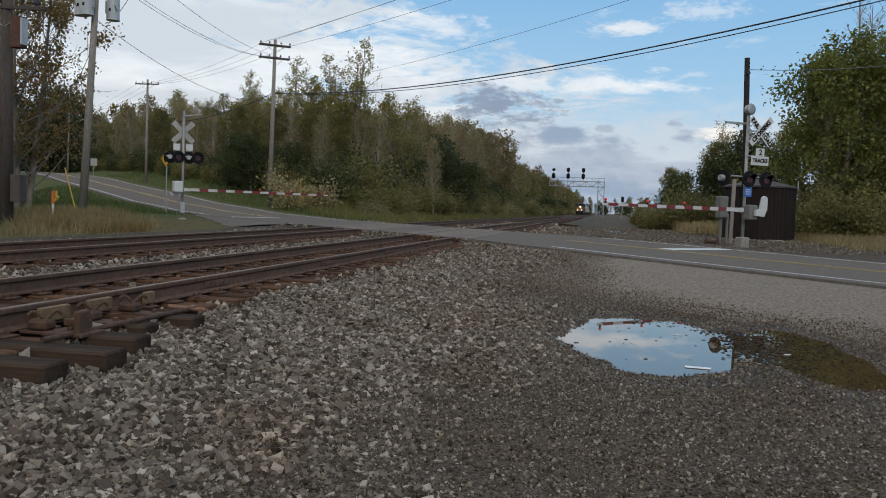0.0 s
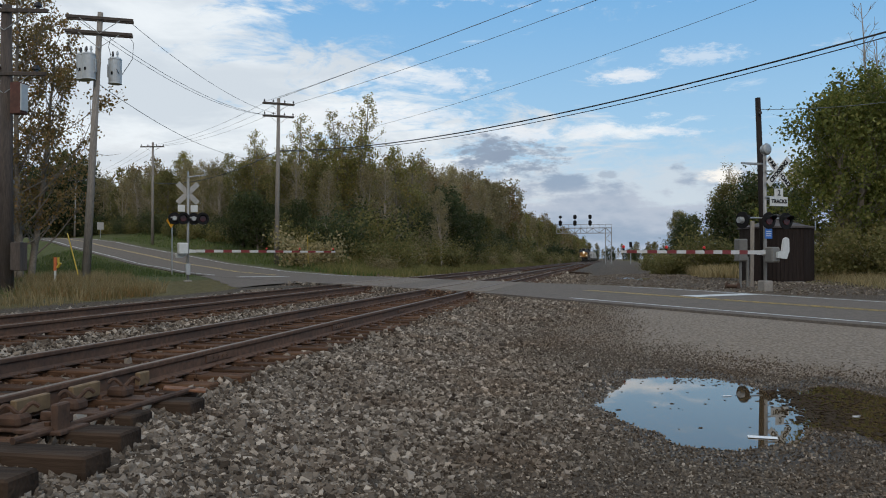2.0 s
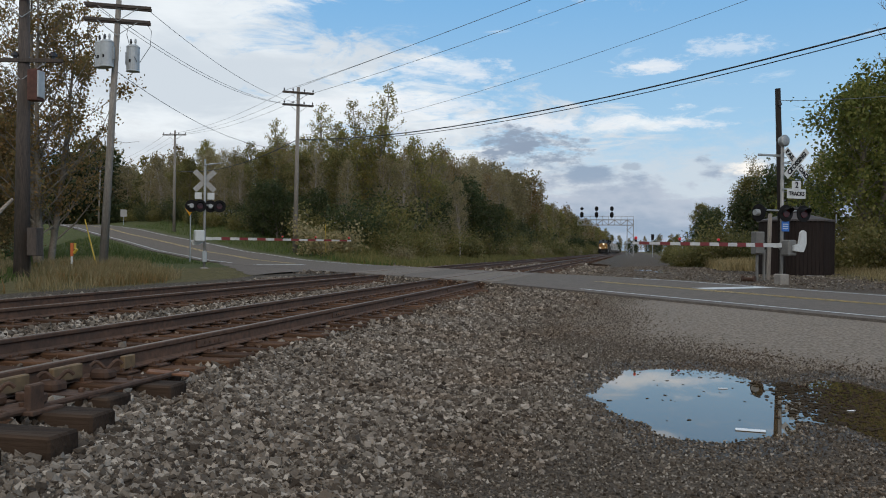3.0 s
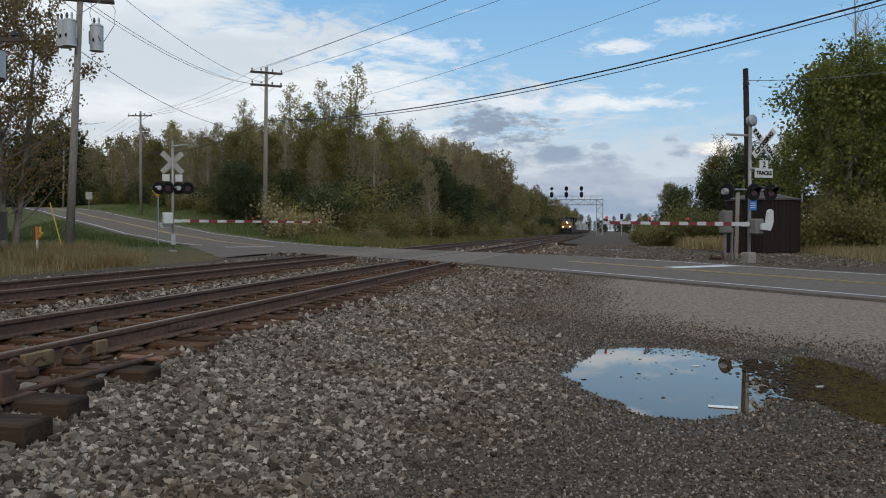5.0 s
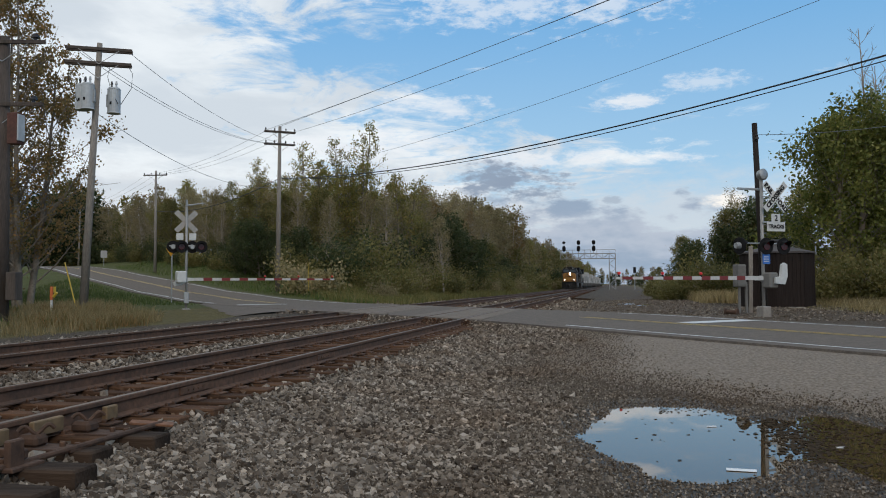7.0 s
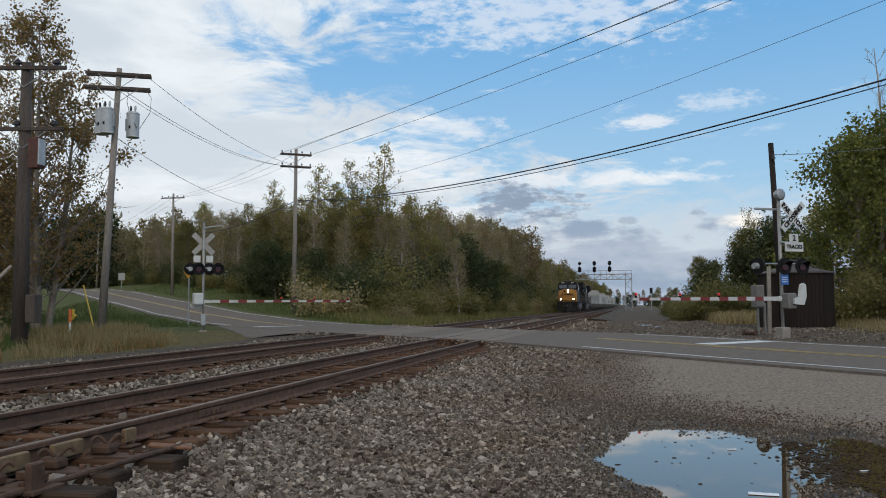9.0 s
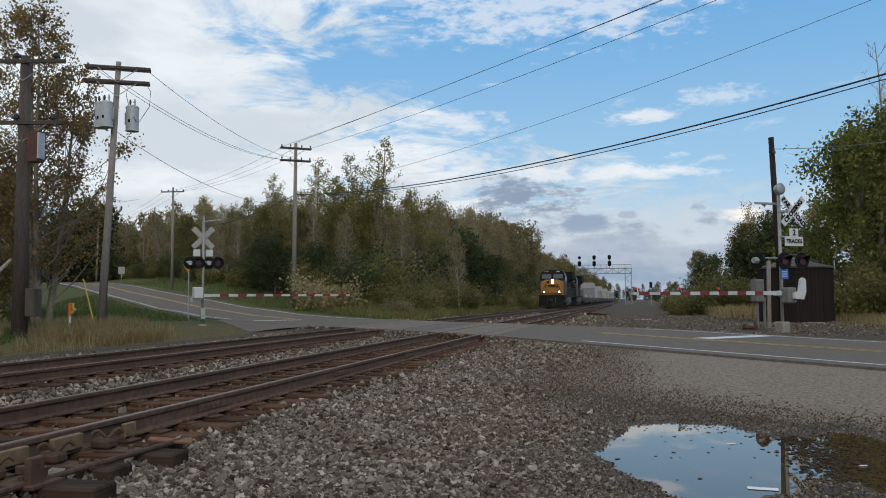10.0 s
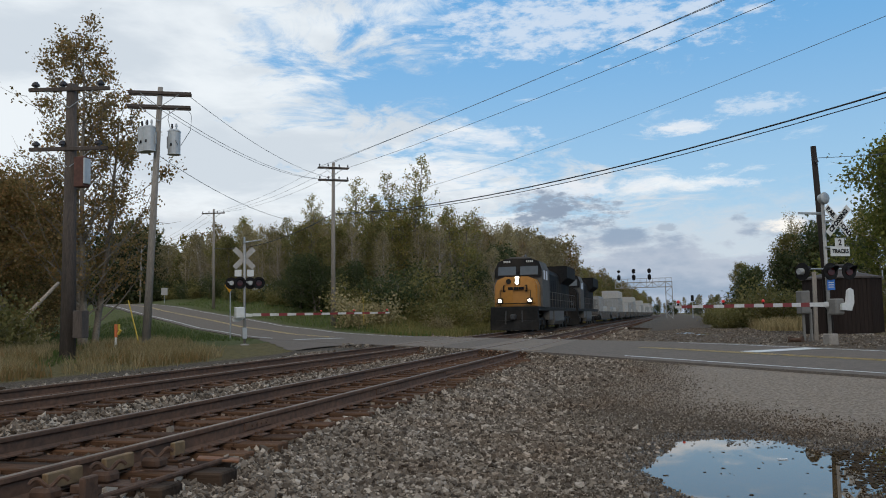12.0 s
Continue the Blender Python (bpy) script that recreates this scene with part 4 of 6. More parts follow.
def transformers():
    for q, w, dz in ((-0.42, -0.24, 0.02), (-0.06, -0.42, 0.0), (0.56, 0.36, -0.04)):
        m = Matrix.Translation((-20.05 + q, 28.9 + w, 7.86 + dz))
        t = thing("pole_transformer", m, "grey can transformer bolted to the leaning pole", "transformer", "pole transformers")
        bm = B()
        cyl(bm, (0, 0, 0.0), (0, 0, 0.92), 0.25, seg=22)
        cyl(bm, (0, 0, 0.92), (0, 0, 1.0), 0.265, 0.2, seg=22)
        cyl(bm, (0, 0, -0.03), (0, 0, 0.02), 0.265, 0.25, seg=22)
        can = part("tank", bm, TRANSF, t, "", False)
        for a in (-0.1, 0.1):
            bm = B()
            cyl(bm, (a, 0, 1.0), (a, 0, 1.12), 0.035, seg=8)
            cyl(bm, (a, 0, 1.12), (a, 0, 1.26), 0.055, 0.03, seg=8)
            part("bushing", bm, CERAMIC if a < 0 else TRANSF, can)
        bm = B()
        box(bm, (-0.2 if q > 0 else 0.2, 0, 0.5), (0.25, 0.08, 0.5), bevel=0.01)
        part("bracket", bm, GALV, t)
        bm = B()
        box(bm, (0.02, -0.257, 0.35), (0.08, 0.006, 0.12))
        part("plate", bm, BLACK, can)


transformers()


def pole_boxes():
    b = thing("pole_box", Matrix.Translation((-17.9, 21.85, 5.75)), "red-brown wooden box hung on the railway pole", "box")
    bm = B()
    box(bm, (0, 0, 0), (0.36, 0.34, 0.95), bevel=0.02)
    part("case", bm, RUSTBOX, b)
    bm = B()
    box(bm, (0.2, -0.02, 0.02), (0.05, 0.30, 0.8), bevel=0.01)
    part("cover", bm, TRANSF, b, "pale metal cover")
    b = thing("pole_box", Matrix.Translation((-17.9, 21.9, 1.0)), "weathered box low on the railway pole", "box")
    bm = B()
    box(bm, (0, 0, 0), (0.34, 0.34, 0.85), bevel=0.02)
    part("case", bm, WOODDARK, b)


pole_boxes()


def wire(a, b, sag, r, name="overhead_wire", material=None, label="thin overhead power wire"):
    a, b = Vector(a), Vector(b)
    pts = [a.lerp(b, k / 28) - Vector((0, 0, 4 * sag * (k / 28) * (1 - k / 28))) for k in range(29)]
    ob = raw(name, *tube(pts, r), material or WIREG)
    ob.data.shade_smooth()
    tagged(ob, label, "wire", "overhead wires")
    return ob


def arm_point(p, q, drop, yaw):
    return (p[0] + q * math.cos(radians(yaw)), p[1] + q * math.sin(radians(yaw)), p[2] - drop)


for q, drop, end, sag in ((0.0, 0.0, 12.2, 0.15), (-1.1, 0.36, 12.1, 0.42), (1.1, 0.36, 13.0, 0.75)):
    wire(arm_point(P_MID, q, drop, 35), (P_OUT[0] + q * S2, P_OUT[1] + q * S2, end), sag, 0.013)
wire((P_MID[0] + 0.15, P_MID[1], 9.25), (P_OUT[0], P_OUT[1], 12.0), 1.45, 0.009)
wire((P_MID[0] + 0.15, P_MID[1], 9.0), (P_OUT[0], P_OUT[1], 9.25), 1.9, 0.03, "overhead_cable", WIRE, "thick black communication cable along the road")
wire((P_MID[0] + 0.15, P_MID[1], 8.95), (P_OUT[0], P_OUT[1], 9.2), 2.02, 0.018, "overhead_cable", WIRE, "black communication cable close below the thick one")
wire((P_MID[0], P_MID[1], 12.9 - 3.9), (P_FAR[0], P_FAR[1], 9.0), 0.9, 0.03, "overhead_cable", WIRE, "thick black communication cable along the road")
for q in (-1.0, 0.0, 1.0):
    wire(arm_point(P_MID, q, 0.36, 35), arm_point(P_FAR, q, 0.4, 8), 0.6, 0.011)
    wire(arm_point(P_TR, q, 0.22 if q else 0.75, 28), arm_point(P_MID, q, 1.3, 35), 0.8, 0.011)
    wire(arm_point(P_FAR, q, 0.4, 8), (-80.3 + q, 113, 13.0), 0.7, 0.011)
wire((P_TR[0], P_TR[1], 7.7), (P_MID[0], P_MID[1], 8.4), 1.0, 0.012)
for q in (-1.05, 0.4):
    a = Vector(arm_point(P_TR, q, 0.8, 28))
    pts = [a, a + Vector((-0.12, 0, -0.5)), a + Vector((0.05, 0, -1.1)), a + Vector((0.35, 0, -1.6))]
    ob = raw("jumper_wire", *tube(pts, 0.012), WIRE)
    tagged(ob, "drooping black jumper wire at the transformers", "wire", "overhead wires")
for q in (1.05,):
    a = Vector(arm_point(P_TR, q, 0.85, 28))
    pts = [a, a + Vector((0.2, 0, -0.3)), a + Vector((0.15, 0, -0.9)), a + Vector((-0.3, 0, -1.5))]
    ob = raw("jumper_wire", *tube(pts, 0.012), WIRE)
    tagged(ob, "drooping black jumper wire at the transformers", "wire", "overhead wires")

sp = thing("signal_line_pole", pose(5.2, 33.2, -0.14), "black bare wooden pole behind the crossing signal", "pole")
bm = B()
cyl(bm, (0.12, 0, -0.3), (-0.12, 0, 7.2), 0.13, 0.10, 12)
part("shaft", bm, TARRED, sp, "", True)
bm = B()
insulator(bm, (-0.05, -0.13, 6.5))
part("insulator", bm, CERAMIC, sp)
wire((5.1, 33.1, 6.6), (19, 41, 9.5), 0.5, 0.012)


# ---- small roadside things ----
def markers():
    g = thing("guy_guard", pose(-19.9, 27.3, -0.22), "yellow plastic guard on a slanting guy wire", "guy guard")
    bm = B()
    cyl(bm, (0.35, 0, 0.1), (-0.35, 0.15, 2.1), 0.024, seg=8)
    part("guard", bm, YELGUARD, g)
    g = thing("cable_marker", pose(-18.95, 25.0, -0.22), "white marker post with an orange cap", "marker post")
    bm = B()
    cyl(bm, (0, 0, 0), (0, 0, 0.75), 0.04, seg=10)
    post = part("post", bm, WHITE, g)
    bm = B()
    cyl(bm, (0, 0, 0.75), (0, 0, 1.2), 0.055, seg=10)
    part("cap", bm, mat("orange_cap", (0.5, 0.12, 0.03), 0.5, 0, 0.1, 10, 0), post, "faded orange cap")
    bm = B()
    cyl(bm, (0.08, 0, 0.85), (0.2, 0, 1.0), 0.05, seg=8)
    cyl(bm, (0.12, 0, 1.0), (0.12, 0, 1.2), 0.04, seg=8)
    part("valve", bm, YELGUARD, g, "yellow valve")
    for (x, y, z, w, h, hh, m, lab) in ((-65.4, 97.0, 3.5, 0.8, 0.95, 2.2, WHITE, "pale square road sign on a thin post"),):
        s = thing("road_sign", pose(x, y, z, 0, 0, 35), lab, "road sign")
        bm = B()
        cyl(bm, (0, 0, -0.4), (0, 0, hh), 0.04, seg=8)
        part("post", bm, GALV, s)
        bm = B()
        box(bm, (0, -0.05, hh - h / 2), (w, 0.01, h), bevel=0.003)
        part("panel", bm, ALU, s)
    s = thing("curve_sign", pose(-24.1, 41.8, 0.1, 0, 0, -25), "orange-yellow diamond warning sign turned edgewise", "road sign")
    bm = B()
    cyl(bm, (0, 0, -0.2), (0, 0, 2.9), 0.035, seg=8)
    part("post", bm, GALV, s)
    bm = B()
    box(bm, (0, -0.05, 2.95), (0.62, 0.01, 0.62), Euler((0, radians(45), 0)).to_matrix(), 0.003)
    pn = part("panel", bm, SIGNYEL, s)
    bm = B()
    prism(bm, [(-0.2, 2.9), (0.0, 3.12), (0.0, 3.0), (0.2, 3.0), (0.2, 2.86), (0.0, 2.86), (0.0, 2.72)], -0.062, -0.058)
    part("arrow", bm, BLACK, pn)
    s = thing("reflector_post", pose(-20.2, 52.5, 0.6), "thin yellow-green marker stake in the grass", "marker post")
    bm = B()
    cyl(bm, (0, 0, 0), (-0.05, 0, 1.9), 0.018, seg=6)
    part("stake", bm, YELGUARD, s)


markers()


# ---- signal bridge ----
def gantry():
    s = thing("signal_bridge", pose(0, 172, -0.1), "grey lattice cantilever signal bridge over the tracks", "signal bridge")
    X0, X1, Z0, Z1 = -11.1, 0.0, 6.3, 7.35
    bm = B()
    for y in (-0.5, 0.5):
        for z in (Z0, Z1):
            box(bm, ((X0 + X1) / 2, y, z), (X1 - X0, 0.13, 0.13))
        n = 8
        for k in range(n):
            xa, xb = X0 + (X1 - 1.3 - X0) * k / n, X0 + (X1 - 1.3 - X0) * (k + 1) / n
            cyl(bm, (xa, y, Z0 if k % 2 else Z1), (xb, y, Z1 if k % 2 else Z0), 0.05, seg=6)
            box(bm, (xa, y, (Z0 + Z1) / 2), (0.08, 0.08, Z1 - Z0))
    part("truss", bm, ALU, s, "pale grey lattice beam")
    bm = B()
    for x in (-1.25, 0.0):
        for y in (-0.5, 0.5):
            box(bm, (x, y, Z1 / 2), (0.15, 0.15, Z1))
    n = 7
    for k in range(n):
        za, zb = Z1 * k / n, Z1 * (k + 1) / n
        for y in (-0.5, 0.5):
            cyl(bm, (-1.25 if k % 2 else 0, y, za), (0 if k % 2 else -1.25, y, zb), 0.045, seg=6)
    part("mast", bm, ALU, s, "lattice mast")
    bm = B()
    for y in (-0.55, 0.55):
        box(bm, ((X0 + X1) / 2, y, Z1 + 0.75), (X1 - X0, 0.05, 0.05))
        for k in range(10):
            box(bm, (X0 + (X1 - X0) * k / 9, y, Z1 + 0.4), (0.05, 0.05, 0.75))
    part("handrail", bm, ALU, s)
    for x, two in ((-10.3, 0.6), (-7.35, 1.0), (-4.3, 1.0)):
        bm = B()
        cyl(bm, (x, -0.5, Z1), (x, -0.5, Z1 + 2.7), 0.06, seg=8)
        mst = part("signal_post", bm, GALV, s)
        for dz, h in ((1.0, 1.15), (2.25, 0.95 * two)):
            bm = B()
            prism(bm, [(x + math.cos(a) * 0.36, Z1 + dz + (h / 2 - 0.36 + 0.36 * math.sin(a)) if math.sin(a) >= 0 else Z1 + dz - (h / 2 - 0.36) + 0.36 * math.sin(a)) for a in [2 * math.pi * i / 16 for i in range(16)]], -0.72, -0.66)
            part("signal_head", bm, BLACK, mst, "black oval signal head")
            bm = B()
            cyl(bm, (x, -0.78, Z1 + dz), (x, -1.0, Z1 + dz), 0.13, seg=10)
            part("signal_hood", bm, BLACK, mst)
    d = thing("dwarf_signal_mast", pose(3.6, 165, -0.2), "short signal mast with a black head", "signal mast")
    bm = B()
    cyl(bm, (0, 0, 0), (0, 0, 4.3), 0.08, seg=8)
    part("post", bm, GALV, d)
    bm = B()
    box(bm, (0, -0.12, 3.9), (0.55, 0.1, 1.1), bevel=0.04)
    part("signal_head", bm, BLACK, d)


gantry()


# ---- plants ----
def grow(rng, p, d, length, r, depth, maxd, segs, tips, droop=0.0, spread=0.9):
    n = 4 if depth else 7
    pts, rad = [p], [r]
    for k in range(n):
        d = (d + np.array([rng.normal(0, 0.13), rng.normal(0, 0.13), rng.normal(0.03 if depth else 0.08, 0.06) - droop])).astype(float)
        d = d / np.linalg.norm(d)
        p = p + d * (length / n)
        pts.append(p)
        rad.append(r * (1 - 0.75 * (k + 1) / n))
    segs.append((pts, rad, depth))
    if depth >= maxd:
        tips.extend(pts[1:])
        return
    kids = {0: 11, 1: 5, 2: 4}.get(depth, 3)
    for k in range(kids):
        f = rng.uniform(0.28 if depth == 0 else 0.2, 1.0)
        i = min(int(f * n), n - 1)
        q = pts[i] + (pts[i + 1] - pts[i]) * (f * n - i)
        a = rng.uniform(0, 2 * math.pi)
        side = np.array([math.cos(a), math.sin(a), rng.uniform(0.0, 0.5)])
        nd = d * 0.55 + side * spread * rng.uniform(0.6, 1.1)
        nd = nd / np.linalg.norm(nd)
        grow(rng, q, nd, length * rng.uniform(0.36, 0.52) * (1.25 - 0.55 * f if depth == 0 else 1), max(rad[i] * 0.55, 0.008), depth + 1, maxd, segs, tips, droop, spread)


def branch_mesh(segs, thin=1.0):
    verts, faces = [], []
    for pts, rad, depth in segs:
        k = (7, 5, 4, 3, 3)[depth]
        base = len(verts)
        for i, p in enumerate(pts):
            d = pts[min(i + 1, len(pts) - 1)] - pts[max(i - 1, 0)]
            d = d / (np.linalg.norm(d) + 1e-9)
            a = np.cross(d, (0.3, 0.5, 0.81))
            a = a / (np.linalg.norm(a) + 1e-9)
            b = np.cross(d, a)
            for j in range(k):
                t = 2 * math.pi * j / k
                verts.append(p + (a * math.cos(t) + b * math.sin(t)) * rad[i] * thin)
        for i in range(len(pts) - 1):
            for j in range(k):
                j2 = (j + 1) % k
                faces.append((base + i * k + j, base + i * k + j2, base + (i + 1) * k + j2, base + (i + 1) * k + j))
    return np.array(verts), np.array(faces)


def leaf_cloud(rng, centres, n, spread, size):
    c = np.asarray(centres)[rng.integers(0, len(centres), n)] + rng.normal(0, spread, (n, 3))
    a = rng.normal(0, 1, (n, 3))
    a /= np.linalg.norm(a, axis=1)[:, None]
    b = np.cross(a, rng.normal(0, 1, (n, 3)))
    b /= np.linalg.norm(b, axis=1)[:, None] + 1e-9
    s = size * rng.uniform(0.6, 1.4, (n, 1))
    a, b = a * s * 0.5, b * s * 0.36
    V = np.stack([c - a, c + b, c + a, c - b], 1).reshape(-1, 3)
    F = np.arange(4 * n).reshape(n, 4)
    return V, F


def make_tree(seed, height, maxd, leaves, leaf_size, leaf, bark, label, spread=0.9, r=0.22, clump=0.35, name="tree", low=0.0, droop=0.0):
    rng = np.random.default_rng(seed)
    segs, tips = [], []
    grow(rng, np.array([0, 0, -0.3]), np.array([0, 0, 1.0]), height * 0.85, r, 0, maxd, segs, tips, droop, spread)
    tips = np.array(tips)
    if low:
        extra = tips.copy()
        extra[:, 2] *= rng.uniform(low, 1.0, len(tips))
        tips = np.concatenate([tips, extra])
    t = thing(name, pose(0, 0, -900), label, "tree", "woodland trees")
    V, F = branch_mesh(segs)
    k = height / max(V[:, 2].max(), 1)
    V, tips = V * k, tips * k
    np_mesh("trunk", V, F, bark, t)
    if leaves:
        V, F = leaf_cloud(rng, tips, leaves, clump, leaf_size)
        np_mesh("crown", V, F, leaf, t)
    return t


def wood_tree(seed, height, crown_r, leaves, leaf_size, leaf, bark, label, stems=1, base=0.3, nb=46, up=0.9, r=0.16, clump=0.2, taper=0.75):
    """Upright stems with rising limbs and twigs, the leaves along the twigs; the crown fills an egg of crown_r."""
    rng = np.random.default_rng(seed)
    t = thing("tree", pose(0, 0, -900), label, "tree", "woodland trees")
    segs, tips = [], []
    for st in range(stems):
        h = height * (1.0 if st == 0 else rng.uniform(0.72, 0.95))
        a0 = rng.uniform(0, 6.28)
        lean = np.array([math.cos(a0), math.sin(a0), 0]) * (0.0 if stems == 1 else crown_r * 0.35)
        wob = rng.normal(0, 0.012 * h, (9, 2)).cumsum(0) * 0.6
        pts = [np.array([wob[k][0] * k / 8, wob[k][1] * k / 8, 0.0]) + lean * (0.25 + k / 8) + np.array([0, 0, -0.3 + (h + 0.3) * k / 8]) for k in range(9)]
        segs.append((pts, [r * (1 - 0.85 * k / 8) for k in range(9)], 0))
        for k in range(nb // stems):
            f = base + (0.985 - base) * ((k + rng.random()) / (nb // stems))
            i = min(int(f * 8), 7)
            p = pts[i] + (pts[i + 1] - pts[i]) * (f * 8 - i)
            g = (f - base) / (1 - base)
            ln = crown_r * (0.35 + 0.75 * math.sin(math.pi * min(1, (g * 0.72 + 0.22)))) * rng.uniform(0.55, 1.2) * (1 - taper * 0.45 * g)
            a = k * 2.4 + rng.uniform(-0.5, 0.5)
            d = np.array([math.cos(a), math.sin(a), up * rng.uniform(0.5, 1.3)])
            d /= np.linalg.norm(d)
            bp = [p]
            for q in range(3):
                d = d + np.array([rng.normal(0, 0.12), rng.normal(0, 0.12), 0.10])
                d /= np.linalg.norm(d)
                bp.append(bp[-1] + d * ln / 3)
            segs.append((bp, [max(r * 0.32 * (1 - 0.8 * f), 0.02) * (1 - 0.25 * q) for q in range(4)], 2))
            for q in range(6):
                w = rng.uniform(0.25, 1.0) * 3
                j = min(int(w), 2)
                o = bp[j] + (bp[j + 1] - bp[j]) * (w - j)
                e = d + rng.normal(0, 0.6, 3)
                e /= np.linalg.norm(e)
                tl = ln * rng.uniform(0.18, 0.42)
                tp = [o, o + e * tl * 0.5, o + (e + np.array([0, 0, 0.15])) * tl]
                segs.append((tp, [0.014, 0.011, 0.006], 3))
                tips.extend(tp[1:])
            tips.append(bp[3])
            if rng.random() < 0.6:
                tips.append(bp[2])
    V, F = branch_mesh(segs)
    np_mesh("trunk", V, F, bark, t)
    if leaves:
        # leaves gather on some twigs and leave others bare
        tips = np.array(tips)
        w = rng.gamma(0.9, 1.0, len(tips))
        pick = tips[rng.choice(len(tips), 4 * len(tips), p=w / w.sum())]
        V, F = leaf_cloud(rng, pick, leaves, clump, leaf_size)
        np_mesh("crown", V, F, leaf, t)
    return t


def make_bush(seed, w, h, leaves, leaf_size, leaf, label):
    rng = np.random.default_rng(seed)
    t = thing("bush", pose(0, 0, -900), label, "bush", "roadside brush")
    segs, tips = [], []
    for k in range(7):
        a = rng.uniform(0, 6.28)
        d = np.array([math.cos(a) * 0.6, math.sin(a) * 0.6, 1.0])
        grow(rng, np.array([math.cos(a) * w * 0.2, math.sin(a) * w * 0.2, -0.2]), d / np.linalg.norm(d), h * rng.uniform(0.5, 0.95), 0.03, 1, 2, segs, tips, 0.0, 1.0)
    tips = np.array(tips)
    tips[:, :2] *= w / max(np.abs(tips[:, :2]).max(), 0.1) * 0.75
    V, F = branch_mesh(segs, 0.7)
    np_mesh("brushwood", V, F, BARKPALE, t)
    low = tips.copy()
    low[:, 2] *= rng.uniform(0.05, 0.9, len(low))
    V, F = leaf_cloud(rng, np.concatenate([tips, low]), leaves, 0.22 * h / 1.5, leaf_size)
    V[:, 2] = np.maximum(V[:, 2], -0.1)
    np_mesh("foliage", V, F, leaf, t)
    return t


KINDS = {
    "poplar": wood_tree(11, 15.5, 3.0, 3000, 0.2, LEAF_MIX, BARK, "tall half-bare poplar with thinning autumn leaves", 2, 0.22, 64, 1.1, 0.2, 0.2),
    "poplar_near": wood_tree(18, 15.0, 3.9, 19000, 0.135, LEAF_RUSSET, BARK, "tall thin-leaved poplar behind the railway pole", 3, 0.10, 120, 1.1, 0.17, 0.17),
    "poplar_b": wood_tree(12, 13.0, 3.2, 6000, 0.21, LEAF_MIX, BARK, "tall autumn tree with patchy yellow-green leaves", 2, 0.10, 64, 0.8, 0.2, 0.28),
    "thicket": wood_tree(13, 12.5, 2.9, 4200, 0.17, LEAF_BROWN, BARKPALE, "brownish nearly bare woodland tree", 2, 0.2, 60, 1.2, 0.14, 0.26),
    "thicket_b": wood_tree(14, 12.5, 2.7, 2600, 0.17, LEAF_BROWN, BARKPALE, "grey-brown bare woodland tree", 3, 0.22, 66, 1.3, 0.13, 0.26),
    "thicket_c": wood_tree(19, 12.5, 3.2, 5000, 0.18, LEAF_RUSSET, BARKPALE, "woodland tree with the last russet leaves", 2, 0.12, 60, 1.0, 0.14, 0.28),
    "green": wood_tree(15, 11.0, 3.4, 8000, 0.23, LEAF_OLIVE, BARK, "olive green woodland tree in early autumn", 1, 0.08, 56, 0.6, 0.2, 0.32),
    "russet": make_tree(17, 9.0, 3, 22000, 0.13, LEAF_RUSSET, BARK, "low dense tree with brown and olive autumn leaves", 1.05, 0.18, 0.35, low=0.1),
    "dark": wood_tree(16, 7.6, 3.4, 9000, 0.25, LEAF_DARK, BARK, "dense dark green tree at the wood edge", 2, 0.04, 60, 0.4, 0.18, 0.38, 0.9),
}
BUSHES = [make_bush(21, 2.2, 2.4, 3400, 0.16, LEAF_OLIVE, "olive brown roadside bush"), make_bush(22, 2.8, 1.9, 3400, 0.16, LEAF_OLIVE, "low spreading roadside bush"), make_bush(23, 2.4, 3.2, 4000, 0.18, LEAF_DARK, "dark green wood edge bush"), make_bush(24, 2.2, 1.6, 2800, 0.14, LEAF_BROWN, "brown dry roadside brush")]
prng = random.Random(77)


FAR = []


def plant(src, x, y, s=1.0):
    z = float(land_z(x, y))
    m = pose(x, y, z, 0, 0, prng.uniform(0, 360)) @ Matrix.Diagonal((s, s, s, 1))
    if math.hypot(x, y) > 138:
        FAR.append((src, m))
        return None
    return copy_thing(src, m)


def far_woods():
    """The trees and bushes too far off to tell apart, joined."""
    rng = np.random.default_rng(3)
    mats, V, F, I, at = [], [], [], [], 0
    cache = {}
    for src, m in FAR:
        for o in src.children:
            me = o.data
            if me not in cache:
                co = np.empty(len(me.vertices) * 3, np.float32)
                me.vertices.foreach_get("co", co)
                ix = np.empty(len(me.polygons) * 4, np.int32)
                me.loops.foreach_get("vertex_index", ix)
                cache[me] = (co.reshape(-1, 3), ix.reshape(-1, 4))
            co, ix = cache[me]
            if o.name.startswith(("crown", "foliage")):
                k = rng.permutation(len(co) // 4)[:1500]
                q = co.reshape(-1, 4, 3)[k]
                c = q.mean(1, keepdims=True)
                v = (c + (q - c) * 1.9).reshape(-1, 3)
                f = np.arange(len(v)).reshape(-1, 4)
            elif o.name.startswith("trunk"):
                v, f = co, ix[:900]
            else:
                continue
            v = v @ np.array(m.to_3x3()).T + np.array(m.translation)
            mt = me.materials[0]
            if mt not in mats:
                mats.append(mt)
            V.append(v), F.append(f + at), I.append(np.full(len(f), mats.index(mt)))
            at += len(v)
    ob = np_mesh("distant_woods", np.concatenate(V), np.concatenate(F), mats[0])
    for mt in mats[1:]:
        ob.data.materials.append(mt)
    ob.data.polygons.foreach_set("material_index", np.concatenate(I).astype(np.int32))
    tagged(ob, "distant brown and olive autumn woods along the line", "woods", kind="stuff")


